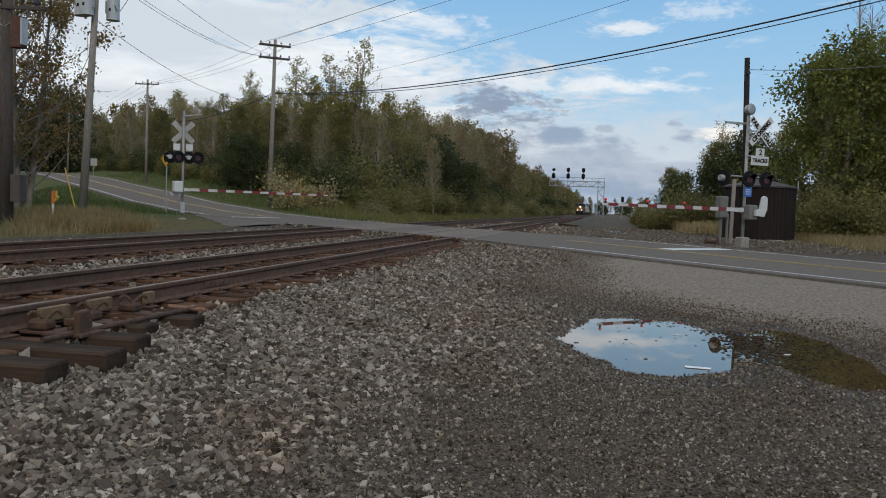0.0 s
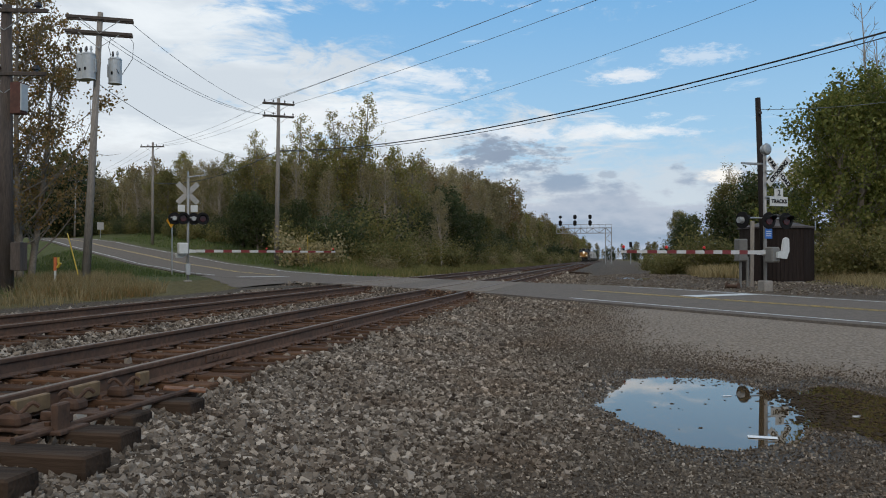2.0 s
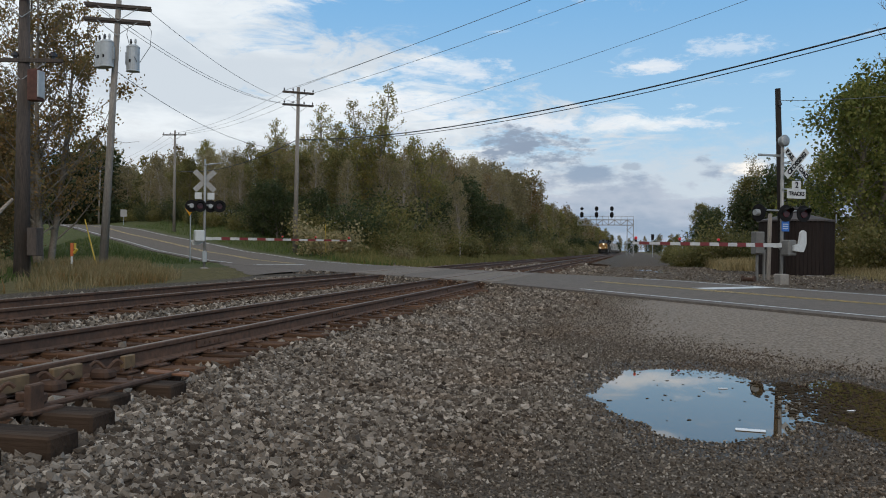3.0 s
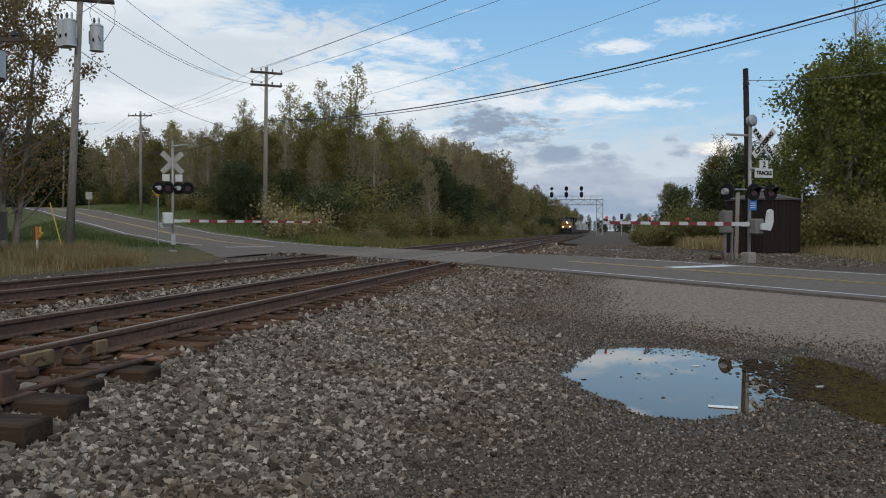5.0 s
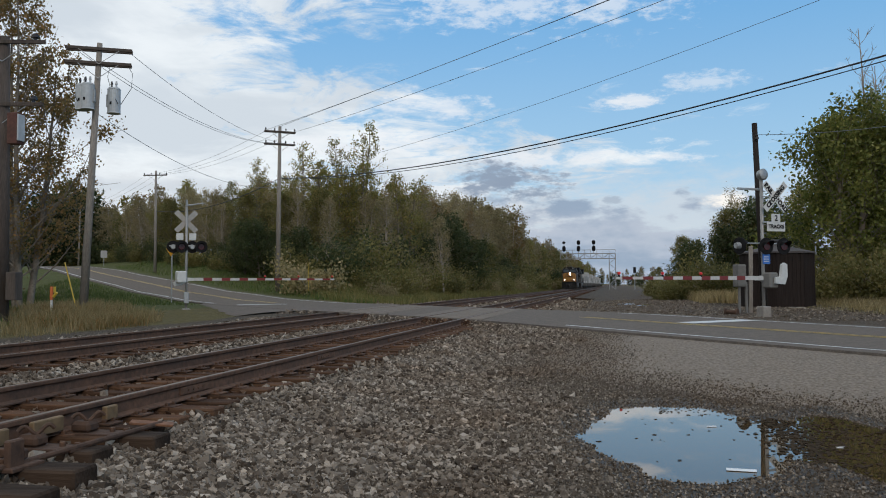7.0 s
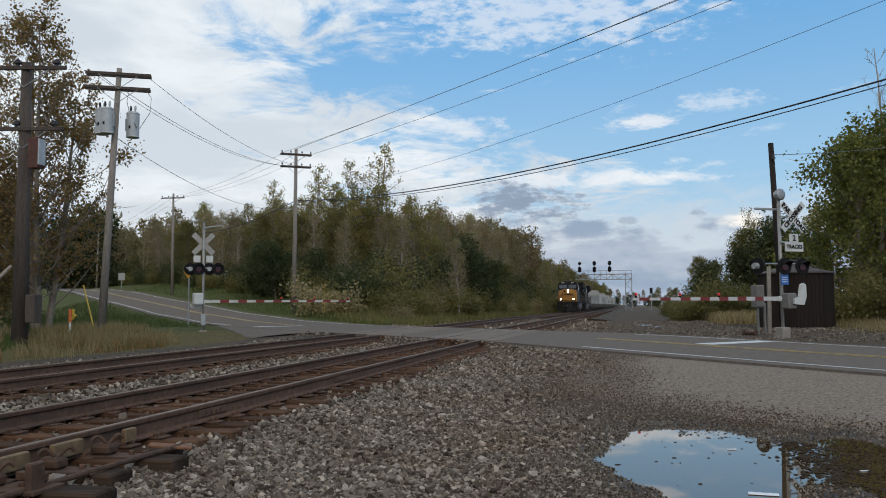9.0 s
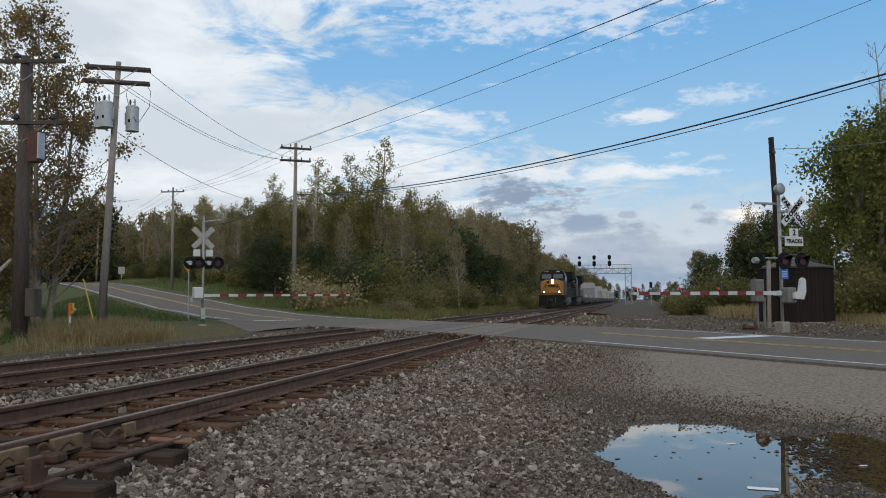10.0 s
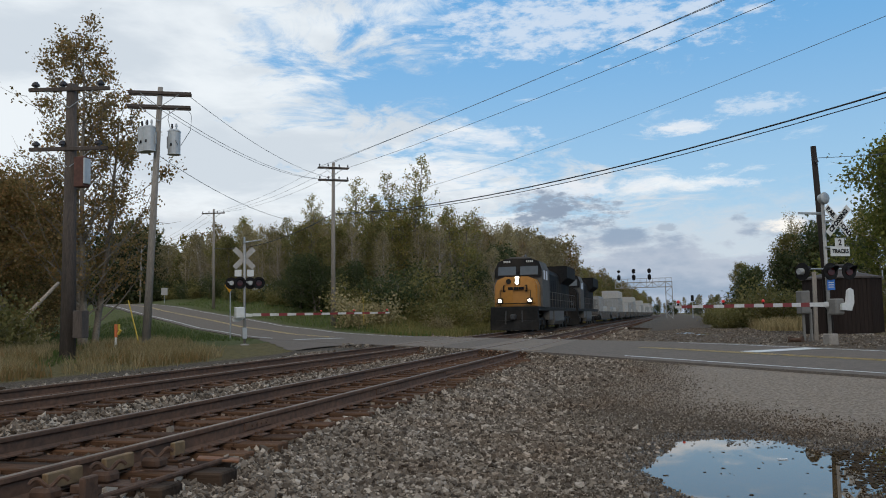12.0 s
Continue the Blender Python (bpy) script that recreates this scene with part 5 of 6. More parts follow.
def woods():
    # along the left of the line, up to where the wood ends
    for y in np.arange(80, 174, 4.0):
        for row in range(3):
            x = np.interp(y, [80, 100, 174], [-23.4, -21.6, -20.0]) - row * 4.6 + prng.uniform(-1.2, 1.2)
            kind = prng.choice(["thicket", "thicket_b", "thicket", "thicket_c", "thicket_b"])
            plant(KINDS[kind], x, y + prng.uniform(-1.6, 1.6), prng.uniform(0.84, 1.04) * np.interp(y, [80, 100, 130, 174], [0.70, 0.82, 1.06, 1.24]) * (0.92 if row == 0 else 1.0))
    for y in np.arange(192, 470, 6.0):
        x = np.interp(y, [192, 300, 470], [-19.5, -17.0, -13.5]) + prng.uniform(-1, 1)
        plant(KINDS[prng.choice(["thicket", "green", "thicket_c", "poplar_b"])], x, y, prng.uniform(0.72, 0.95))
        plant(KINDS[prng.choice(["thicket", "green"])], x - 6, y + 2, prng.uniform(0.8, 1.0))
    # low trees that close the view down the line
    for x in np.arange(-30, 90, 2.4):
        plant(KINDS[prng.choice(["green", "thicket", "dark"])], x + prng.uniform(-2, 2), 520 + prng.uniform(-20, 40), prng.uniform(0.7, 1.0))
    # along the far side of the road
    for u in np.arange(36, 150, 4.2):
        for row in range(3):
            x, y = from_uv(u + prng.uniform(-1.6, 1.6), 13.0 + row * 5.5 + prng.uniform(-1.3, 1.3))
            kind = prng.choice(["thicket", "thicket_b", "green", "thicket_c", "poplar_b", "thicket"] if row else ["thicket", "thicket_b", "thicket_b", "green"])
            h = np.interp(u, [36, 46, 56, 90, 150], [0.66, 0.72, 0.72, 0.82, 0.9])
            plant(KINDS[kind], x, y, h * prng.uniform(0.82, 1.1) * (0.88 if row == 0 else 1.0))
    # behind the crest on the near side
    for k in range(16):
        x, y = -105 + prng.uniform(-16, 14), 100 + prng.uniform(-14, 34)
        plant(KINDS[prng.choice(["dark", "green", "dark", "thicket"])], x, y, prng.uniform(0.9, 1.35))
    for k in range(18):
        f = k / 17
        x, y = -128 + 40 * f + prng.uniform(-3, 3), 104 + 34 * f + prng.uniform(-3, 3)
        plant(KINDS[prng.choice(["green", "thicket", "russet"])], x, y, prng.uniform(0.9, 1.2))
        plant(BUSHES[k % 3], x + 4, y - 4, prng.uniform(1.0, 1.5))
    for k in range(26):
        f = k / 25
        for row in (0, 5):
            plant(BUSHES[2], -122 + 42 * f - row + prng.uniform(-1, 1), 98 + 36 * f + row + prng.uniform(-1, 1), prng.uniform(1.5, 2.1))
    # two tall trees over the middle of the wood
    for kind, x, y, k in (("poplar", -24.9, 79.0, 0.90), ("poplar", -26.8, 80.5, 0.84), ("poplar_b", -27.6, 76.0, 0.78), ("poplar_b", -25.0, 75.0, 0.66), ("poplar", -31.2, 78.5, 0.80), ("poplar_b", -32.0, 77.0, 0.70), ("poplar", -36.0, 79.0, 0.70), ("green", -26.4, 72.5, 0.66), ("green", -29.4, 71.0, 0.62), ("dark", -30.5, 68.0, 0.6), ("dark", -27.0, 67.0, 0.5), ("dark", -33.5, 71.0, 0.62),
                          ("dark", -18.6, 91.5, 0.96), ("dark", -16.9, 94.5, 0.84), ("green", -20.6, 86.0, 0.55), ("green", -16.8, 112.0, 0.55), ("dark", -17.2, 126.0, 0.6), ("green", -17.5, 150.0, 0.6)):
        plant(KINDS[kind], x, y, k)
    # near trees at the left
    for x, y, s, kind in ((-26.0, 32.4, 0.98, "poplar_near"), (-32, 33.5, 0.62, "poplar_b"), (-31, 30, 0.6, "poplar_b"), (-34, 29, 0.7, "green"), (-37, 33, 0.85, "poplar_b"), (-28.5, 26, 0.55, "poplar_b"), (-41, 49.5, 0.62, "poplar_b"), (-45, 51, 0.7, "thicket"), (-50, 56, 0.8, "poplar_b"), (-32, 25, 0.7, "green"), (-64, 70, 0.9, "green"), (-91, 125, 1.8, "dark"), (-97, 128, 1.6, "dark"), (-43, 40, 0.9, "poplar_b"), (-29.6, 31.5, 0.92, "russet"), (-32, 33.5, 1.04, "russet"), (-34, 37, 0.88, "russet"), (-30.5, 28.5, 0.72, "russet"), (-38, 41, 0.92, "russet"), (-42.5, 46, 0.88, "russet"), (-46, 51, 0.80, "russet"), (-33, 30, 0.96, "russet"), (-27, 24.5, 0.64, "russet"), (-37, 36, 0.96, "russet")):
        plant(KINDS[kind], x, y, s)
    # right side of the line
    for x, y, s, kind in ((11.5, 92, 0.78, "green"), (12.6, 89, 1.0, "dark"), (15.4, 86, 1.15, "dark"), (10.8, 128, 0.9, "dark"), (13.5, 98, 0.9, "thicket_b"), (14, 88, 0.7, "green"), (10.3, 132, 0.72, "green"), (13, 140, 0.7, "green"), (16, 125, 0.8, "green"), (15, 190, 0.6, "green"), (17, 110, 0.9, "thicket"), (20, 100, 0.9, "poplar_b"), (22, 84, 1.0, "thicket_b"), (12, 240, 0.5, "green"), (9, 300, 0.45, "dark"), (14, 330, 0.5, "green"), (4, 420, 0.5, "thicket"), (-4, 450, 0.5, "thicket"), (9, 400, 0.5, "green")):
        plant(KINDS[kind], x, y, s)


woods()


def brush():
    for y in np.arange(56, 330, 3.2):
        for row in range(2):
            x = -17.0 - row * 3.4 + 4.0 * min(1, (y - 60) / 240) + prng.uniform(-1.0, 1.0)
            plant(prng.choice(BUSHES[:2] + [BUSHES[3]] if row == 0 else BUSHES), x, y + prng.uniform(-1.5, 1.5), prng.uniform(0.8, 1.25) * (1 + row * 0.3))
    for u in np.arange(30, 120, 3.0):
        x, y = from_uv(u + prng.uniform(-1, 1), 10.5 + prng.uniform(-0.8, 1.0))
        plant(prng.choice(BUSHES[:3]), x, y, prng.uniform(0.7, 1.1))
    for k in range(26):
        x, y = prng.uniform(5.2, 12), prng.uniform(48, 92)
        plant(prng.choice(BUSHES[:2]), x + (y - 50) * 0.02, y, prng.uniform(0.7, 1.15))
    for k in range(30):
        yy = prng.uniform(55, 110)
        plant(prng.choice(BUSHES[:2]), 0.045 * yy + prng.uniform(0, 3.5), yy, prng.uniform(0.5, 0.8))
    for k in range(22):
        plant(prng.choice(BUSHES[:2]), prng.uniform(10.5, 24), prng.uniform(41, 52), prng.uniform(0.7, 1.2))
    for k in range(16):
        yy = prng.uniform(22, 33)
        plant(prng.choice([BUSHES[3], BUSHES[0]]), -0.96 * yy + prng.uniform(-6, 1), yy, prng.uniform(0.5, 0.9))
    for k in range(12):
        yy = prng.uniform(32, 50)
        plant(BUSHES[2], -1.02 * yy + prng.uniform(-8, 0), yy, prng.uniform(0.8, 1.3))


brush()


def right_maples():
    t = wood_tree(31, 10.6, 4.4, 23000, 0.19, LEAF_GREEN, BARK, "leafy green maple beside the relay shed", 2, 0.06, 84, 0.6, 0.25, 0.3)
    t.matrix_basis = pose(12.4, 50.0, 0.0)
    plant(t, 18.0, 52, 1.1)
    plant(t, 15.5, 56, 1.0)
    plant(t, 24, 49, 1.25)
    b = wood_tree(33, 16.3, 3.2, 0, 0.1, LEAF_GREEN, BARKPALE, "bare grey tree rising behind the maple", 3, 0.2, 84, 1.3, 0.14)
    b.matrix_basis = pose(15.7, 53.0, 0.0)
    plant(b, 18.6, 55, 0.95)
    plant(b, 13.4, 90, 0.66)


right_maples()


# ---- grass ----
def blades_at(name, pts, h, w, material, label, seed):
    rng = np.random.default_rng(seed)
    n = len(pts)
    p = np.asarray(pts)
    a = rng.uniform(0, 2 * math.pi, n)
    side = np.stack([np.cos(a), np.sin(a), np.zeros(n)], 1) * (w * rng.uniform(0.6, 1.3, (n, 1)))
    hh = h * rng.uniform(0.4, 1.2, (n, 1))
    lean = np.stack([rng.normal(0, 0.3, n), rng.normal(0, 0.3, n), np.ones(n)], 1)
    tip = p + lean * hh
    mid = p + lean * hh * 0.5 * np.array([0.6, 0.6, 1.0])
    V = np.stack([p - side, p + side, mid + side * 0.7, mid - side * 0.7, tip], 1).reshape(-1, 3)
    i = np.arange(n)[:, None] * 5
    F = np.concatenate([i + np.array([[0, 1, 2]]), i + np.array([[0, 2, 3]]), i + np.array([[3, 2, 4]])])
    ob = np_mesh(name, V, F, material)
    return tagged(ob, label, "grass", kind="stuff")


def scatter(rng, n, x0, x1, y0, y1, keep):
    x, y = rng.uniform(x0, x1, n), rng.uniform(y0, y1, n)
    k = keep(x, y)
    x, y = x[k], y[k]
    return np.stack([x, y, land_z(x, y) - 0.02], 1)


def off_road(x, y, d=4.3):
    return np.abs(to_uv(x, y)[1]) > d


def bare(x, y):
    """Not on the trodden gravel round the crossing signal."""
    u, v = to_uv(x, y)
    return ~((u < 15.5) & (v > -9.5) & (v < 0))


def grasses():
    rng = np.random.default_rng(9)
    patch = lambda x, y: np.sin(x * 0.9 + 1.3) * np.sin(y * 0.7) + 0.35 * np.sin(x * 2.9 + y * 2.1)
    blades_at("dry_grass", scatter(rng, 34000, -24, -13.9, 13, 36, lambda x, y: bare(x, y) & off_road(x, y, 5.2) & (rng.random(len(x)) < sstep(13.8, 16, -x)) & (patch(x, y) > -0.15)), 0.48, 0.011, STRAW, "tall dry yellow grass beside the tracks", 1)
    blades_at("weeds", scatter(rng, 16000, -22, -14.5, 13, 34, lambda x, y: bare(x, y) & off_road(x, y, 5.5) & (patch(x + 2, y * 1.3) > 0.1)), 0.38, 0.018, LEAF_RUSSET, "brown and green weeds among the dry grass", 11)
    blades_at("green_grass", scatter(rng, 60000, -46, -17, 16, 70, lambda x, y: bare(x, y) & off_road(x, y, 4.4) & (to_uv(x, y)[1] < 0)), 0.24, 0.016, GRASS, "green verge grass beside the road", 2)
    blades_at("verge_grass", scatter(rng, 52000, -60, -13.5, 36, 100, lambda x, y: (to_uv(x, y)[1] > 4.8) & (to_uv(x, y)[1] < 16)), 0.4, 0.02, GRASS, "rough grass on the bank beyond the road", 3)
    blades_at("trackside_grass", scatter(rng, 40000, -20, -13.2, 44, 190, lambda x, y: to_uv(x, y)[1] > 5.5), 0.55, 0.03, LEAF_OLIVE, "olive and brown weeds along the railway bank", 4)
    blades_at("dry_grass", scatter(rng, 36000, 7.5, 24, 27, 48, lambda x, y: (to_uv(x, y)[1] > 7.5) & (np.hypot(x - 7.1, y - 40.6) > 2.2) & (rng.random(len(x)) < sstep(7.5, 12, x))), 0.4, 0.014, STRAW, "tan grass beside the relay shed", 5)
    blades_at("dry_grass", scatter(rng, 26000, 3.5, 12, 46, 95, lambda x, y: x > 4.5), 0.7, 0.03, STRAW, "weeds along the track on the shed side", 6)


grasses()


# ---- loose stone ----
def stones(name, pts, size, material, label, seed, coarse=False):
    rng = np.random.default_rng(seed)
    n = len(pts)
    base = np.array(list(itertools.product((-0.7, 0.7), repeat=3)))
    tri = np.array([(0, 1, 3), (0, 3, 2), (4, 6, 7), (4, 7, 5), (0, 4, 5), (0, 5, 1), (2, 3, 7), (2, 7, 6), (0, 2, 6), (0, 6, 4), (1, 5, 7), (1, 7, 3)])
    if coarse:
        base = np.array([(1, 0, 0), (-1, 0, 0), (0, 1, 0), (0, -1, 0), (0, 0, 1), (0, 0, -1)]) * 1.1
        tri = np.array([(0, 2, 4), (2, 1, 4), (1, 3, 4), (3, 0, 4), (2, 0, 5), (1, 2, 5), (3, 1, 5), (0, 3, 5)])
        V = base[None] * rng.uniform(0.6, 1.3, (n, 6, 1)) + rng.normal(0, 0.22, (n, 6, 3))
    else:
        V = base[None] * rng.uniform(0.5, 1.2, (n, 8, 3)) * np.where(rng.random((n, 8, 1)) < 0.22, 0.55, 1.0)
    s = size * np.exp(rng.normal(0, 0.22, (n, 1, 1)))
    V = V * s * rng.uniform(0.62, 1.25, (n, 1, 3))
    q = rng.normal(0, 1, (n, 4))
    q /= np.linalg.norm(q, axis=1)[:, None]
    w, x, y, z = q.T
    R = np.stack([1 - 2 * (y * y + z * z), 2 * (x * y - w * z), 2 * (x * z + w * y), 2 * (x * y + w * z), 1 - 2 * (x * x + z * z), 2 * (y * z - w * x), 2 * (x * z - w * y), 2 * (y * z + w * x), 1 - 2 * (x * x + y * y)], 1).reshape(n, 3, 3)
    V = np.einsum("nij,nkj->nki", R, V) + np.asarray(pts)[:, None] + np.array([0, 0, 1.0]) * (s * rng.uniform(0.0, 0.8, (n, 1, 1)))
    F = (np.arange(n)[:, None, None] * len(base) + tri[None]).reshape(-1, 3)
    ob = np_mesh(name, V.reshape(-1, 3), F, material)
    ob.data.shade_flat()
    return tagged(ob, label, "stones", kind="stuff")


def ballast():
    rng = np.random.default_rng(4)
    off = lambda x, y: np.abs(to_uv(x, y)[1]) > 3.75
    wav = lambda y: 0.35 * np.sin(y * 0.55) + 0.2 * np.sin(y * 1.7)
    stones("ballast_stones", scatter(rng, 135000, -4.0, 1.2, 1.3, 12, lambda x, y: off(x, y) & (puddle_field(x, y) > 1.1) & (rng.random(len(x)) < 1.0 - 1.02 * sstep(-2.8, -0.3, x + wav(y)))), 0.0258, STONE, "grey and brown crushed ballast stones", 1)
    stones("ballast_stones", scatter(rng, 60000, -4.0, 1.0, 12, 26, lambda x, y: off(x, y) & (rng.random(len(x)) < 1.0 - 1.02 * sstep(-3.0, -0.6, x + wav(y)))), 0.028, STONE, "grey crushed ballast on the track shoulder", 2, True)
    bed = lambda x, y: off(x, y) & (np.abs(x - TRACKS[0]) > 0.0)
    gauge = lambda x: np.minimum(np.abs(x - TRACKS[0]), np.abs(x - TRACKS[1])) < 1.05
    stones("stained_ballast", scatter(rng, 46000, -10.9, -3.9, 4.0, 28, lambda x, y: off(x, y) & gauge(x)) + np.array([0, 0, 0.035]), 0.027, RUSTSTONE, "rust-stained small ballast between the rails", 8, True)
    stones("track_ballast", scatter(rng, 62000, -13.0, -3.9, 4.0, 28, lambda x, y: off(x, y) & (rng.random(len(x)) < np.where(gauge(x), 0.06, 1.0))) + np.array([0, 0, 0.035]), 0.03, STONE, "pale ballast between the ties and tracks", 3, True)
    stones("track_ballast", scatter(rng, 16000, -13.0, -2.0, 30, 75, off), 0.06, STONE, "ballast along the line beyond the road", 5, True)
    stones("gravel", scatter(rng, 165000, -2.4, 4.4, 1.3, 20, lambda x, y: off(x, y) & (puddle_field(x, y) > 1.0) & ((to_uv(x, y)[1] < -7.2 + 0.15 * np.sin(x * 2.1) + rng.normal(0, 0.35, np.shape(x))) | (x < -0.2 + 0.15 * np.sin(y * 1.3) + rng.normal(0, 0.3, np.shape(x))))) + np.array([0, 0, 0.02]), 0.0095, GRITM, "fine grey gravel round the puddle", 4, True)
    stones("gravel", scatter(rng, 22000, -3.6, 9, 26, 64, lambda x, y: to_uv(x, y)[1] > 4.2), 0.03, GRITM, "loose stones by the shed", 6, True)


ballast()


def flat_flakes(name, pts, size, label, seed, thick=0.16):
    ob = stones(name, np.array(pts), size, DEBRIS, label, seed)
    co = np.empty(len(ob.data.vertices) * 3, np.float32)
    ob.data.vertices.foreach_get("co", co)
    co = co.reshape(-1, 3)
    co[:, 2] = PZ + 0.002 + (co[:, 2] - PZ) * thick
    ob.data.vertices.foreach_set("co", co.ravel())


def puddle_litter():
    rng = np.random.default_rng(12)
    bits = [(x, y, PZ) for x, y in zip(rng.uniform(-0.4, 2.4, 60), rng.uniform(6.9, 10.9, 60)) if puddle_field(x, y) < 0.97]
    edge = [(x, y, PZ) for x, y in zip(rng.uniform(0.3, 1.4, 90), rng.uniform(9.9, 10.9, 90)) if 0.72 < puddle_field(x, y) < 1.0]
    flat_flakes("floating_debris", bits + edge, 0.02, "dark leaves and bits afloat in the puddle", 3)
    mud = [(x, y, PZ) for x, y in zip(rng.normal(1.55, 0.16, 900), rng.normal(8.9, 1.0, 900)) if puddle_field(x, y) < 1.05]
    mud += [(x, y, PZ) for x, y in zip(rng.normal(2.1, 0.3, 260), rng.normal(9.4, 0.9, 260)) if puddle_field(x, y) < 1.05]
    flat_flakes("mud_clods", mud, 0.024, "muddy clods that break the puddle's surface", 6, 0.22)
    p = thing("paper_scrap", pose(0.80, 7.42, PZ + 0.006, 0, 0, -6), "white scrap of paper afloat in the puddle", "paper")
    bm = B()
    box(bm, (0, 0, 0), (0.24, 0.09, 0.004), bevel=0.001)
    part("sheet", bm, PAPER, p)
    for x, y, s in ((0.80, 9.6, 0.5), (1.86, 8.6, 0.4)):
        q = thing("paper_scrap", pose(x, y, PZ + 0.006, 0, 0, 20) @ Matrix.Diagonal((s, s, 1, 1)), "small pale litter afloat in the puddle", "paper")
        bm = B()
        box(bm, (0, 0, 0), (0.2, 0.07, 0.004), bevel=0.001)
        part("sheet", bm, PAPER, q)


puddle_litter()


def far_bits():
    for x, y, a, b in ((0.5, 50, 0.5, 1.5), (1.2, 44.5, 0.3, 0.9), (1.5, 47.5, 0.28, 0.7)):
        n = 26
        ring = [(x + a * math.cos(2 * math.pi * k / n) * (1 + 0.18 * math.sin(5 * k)), y + b * math.sin(2 * math.pi * k / n) * (1 + 0.15 * math.cos(3 * k))) for k in range(n)]
        z = max(float(land_z(px, py)) for px, py in ring) + 0.004
        ob = raw("far_puddle", [(px, py, z) for px, py in ring], [tuple(range(n))], WATER)
        tagged(ob, "small rain puddle on the dirt beside the line", "puddle", kind="structure")
    t = thing("discarded_tie", pose(-2.9, 68.0, -0.28, 0, 4, 30), "black broken tie thrown beside the track", "timber")
    bm = B()
    box(bm, (0, 0, 0.05), (1.7, 0.24, 0.18), bevel=0.02)
    part("beam", bm, TIEDARK, t)
    t = thing("fallen_trunk", pose(-25.6, 27.2, 0.9), "pale dead trunk leaning among the trees", "log")
    bm = B()
    cyl(bm, (-0.6, 0, -0.8), (2.3, 0.1, 1.75), 0.11, 0.06, 10)
    part("trunk", bm, BARKPALE, t, "", True)


far_bits()


# ---- joint gear beside the near rail ----
def rail_gear():
    for k, (y, w, ln) in enumerate(((5.95, 0.4, -3.66), (5.4, 0.42, -3.78), (4.8, 0.4, -3.52), (4.25, 0.4, -3.36), (3.7, 0.4, -3.45))):
        t = thing("switch_timber", pose((ln - 6.5) / 2, y, -0.285, 0, 0, (-1) ** k * 0.8), "long dark creosoted switch timber beside the rail", "timber", "switch timbers")
        bm = B()
        box(bm, (0, 0, 0), (ln + 6.5, w * 0.66, 0.2), bevel=0.015)
        part("beam", bm, TIEDARK, t)
    for y, ln in ((5.92, 0.0), (5.32, 0.0), (4.72, 0.0)):
        p = thing("rail_brace", pose(-4.2, y, -0.17), "rusty rail brace plate with spring clip", "rail brace", "rail braces")
        bm = B()
        box(bm, (0.03, 0, -0.01), (0.5, 0.2, 0.022), bevel=0.005)
        box(bm, (-0.1, 0, 0.04), (0.17, 0.15, 0.09), bevel=0.025)
        plate = part("plate", bm, RUST, p)
        pts = [Vector((-0.15 + 0.16 * k / 14, -0.09 + 0.18 * k / 14, 0.115 + 0.03 * math.sin(k / 14 * 9.4))) for k in range(15)]
        cl = raw("clip", *tube(pts, 0.016, 6), RUST, plate)
        for q in (0.12, 0.24):
            bm = B()
            cyl(bm, (q, 0.03, 0.0), (q, 0.03, 0.03), 0.022, seg=6)
            part("bolt", bm, RUST, plate)
    for y, ln, z in ((5.62, 0.34, -0.085), (5.02, 0.36, -0.085), (6.42, 0.16, -0.10)):
        p = thing("joint_block", pose(-4.415, y, z), "yellowed insulating block bolted to the rail web", "rail block", "rail blocks")
        bm = B()
        box(bm, (0, 0, 0), (0.05, ln, 0.115), bevel=0.008)
        part("block", bm, BRASSY, p)
    p = thing("switch_rod", pose(0, 0, 0), "rusty steel rod lying along the timbers", "rod")
    bm = B()
    cyl(bm, (-3.9, 6.35, -0.165), (-3.98, 4.3, -0.165), 0.022, seg=8)
    part("rod", bm, RUST, p)
    p = thing("rust_plate", pose(-3.95, 6.3, -0.16, 0, 6, 25), "orange rusted steel plate", "plate")
    bm = B()
    box(bm, (0, 0, 0), (0.34, 0.16, 0.02), bevel=0.004)
    part("sheet", bm, mat("orange_rust", (0.17, 0.072, 0.033), 0.8, 0.1, 0.3, 16, 0.3), p)
    p = thing("switch_bracket", pose(-4.05, 4.75, -0.18), "heavy rusted bracket on the timber", "bracket")
    bm = B()
    box(bm, (0, 0, 0.0), (0.34, 0.3, 0.03), bevel=0.006)
    box(bm, (0.1, -0.05, 0.09), (0.05, 0.14, 0.18), bevel=0.01)
    box(bm, (0.0, 0.05, 0.07), (0.22, 0.05, 0.06), bevel=0.008)
    part("casting", bm, RUST, p)
    for k in range(12):
        y = 8 + k * 3.9
        bm = B()
        for q in (-0.15, -0.05, 0.05, 0.15):
            cyl(bm, (-4.48, y + q, -0.09), (-4.462, y + q, -0.09), 0.014, seg=8)
        box(bm, (-4.482, y, -0.09), (0.02, 0.6, 0.075), bevel=0.005)
        ob = mesh_ob("joint_bar", bm, RAIL)
        tagged(ob, "bolted joint bar on the rail web", "joint bar", "joint bars")


rail_gear()


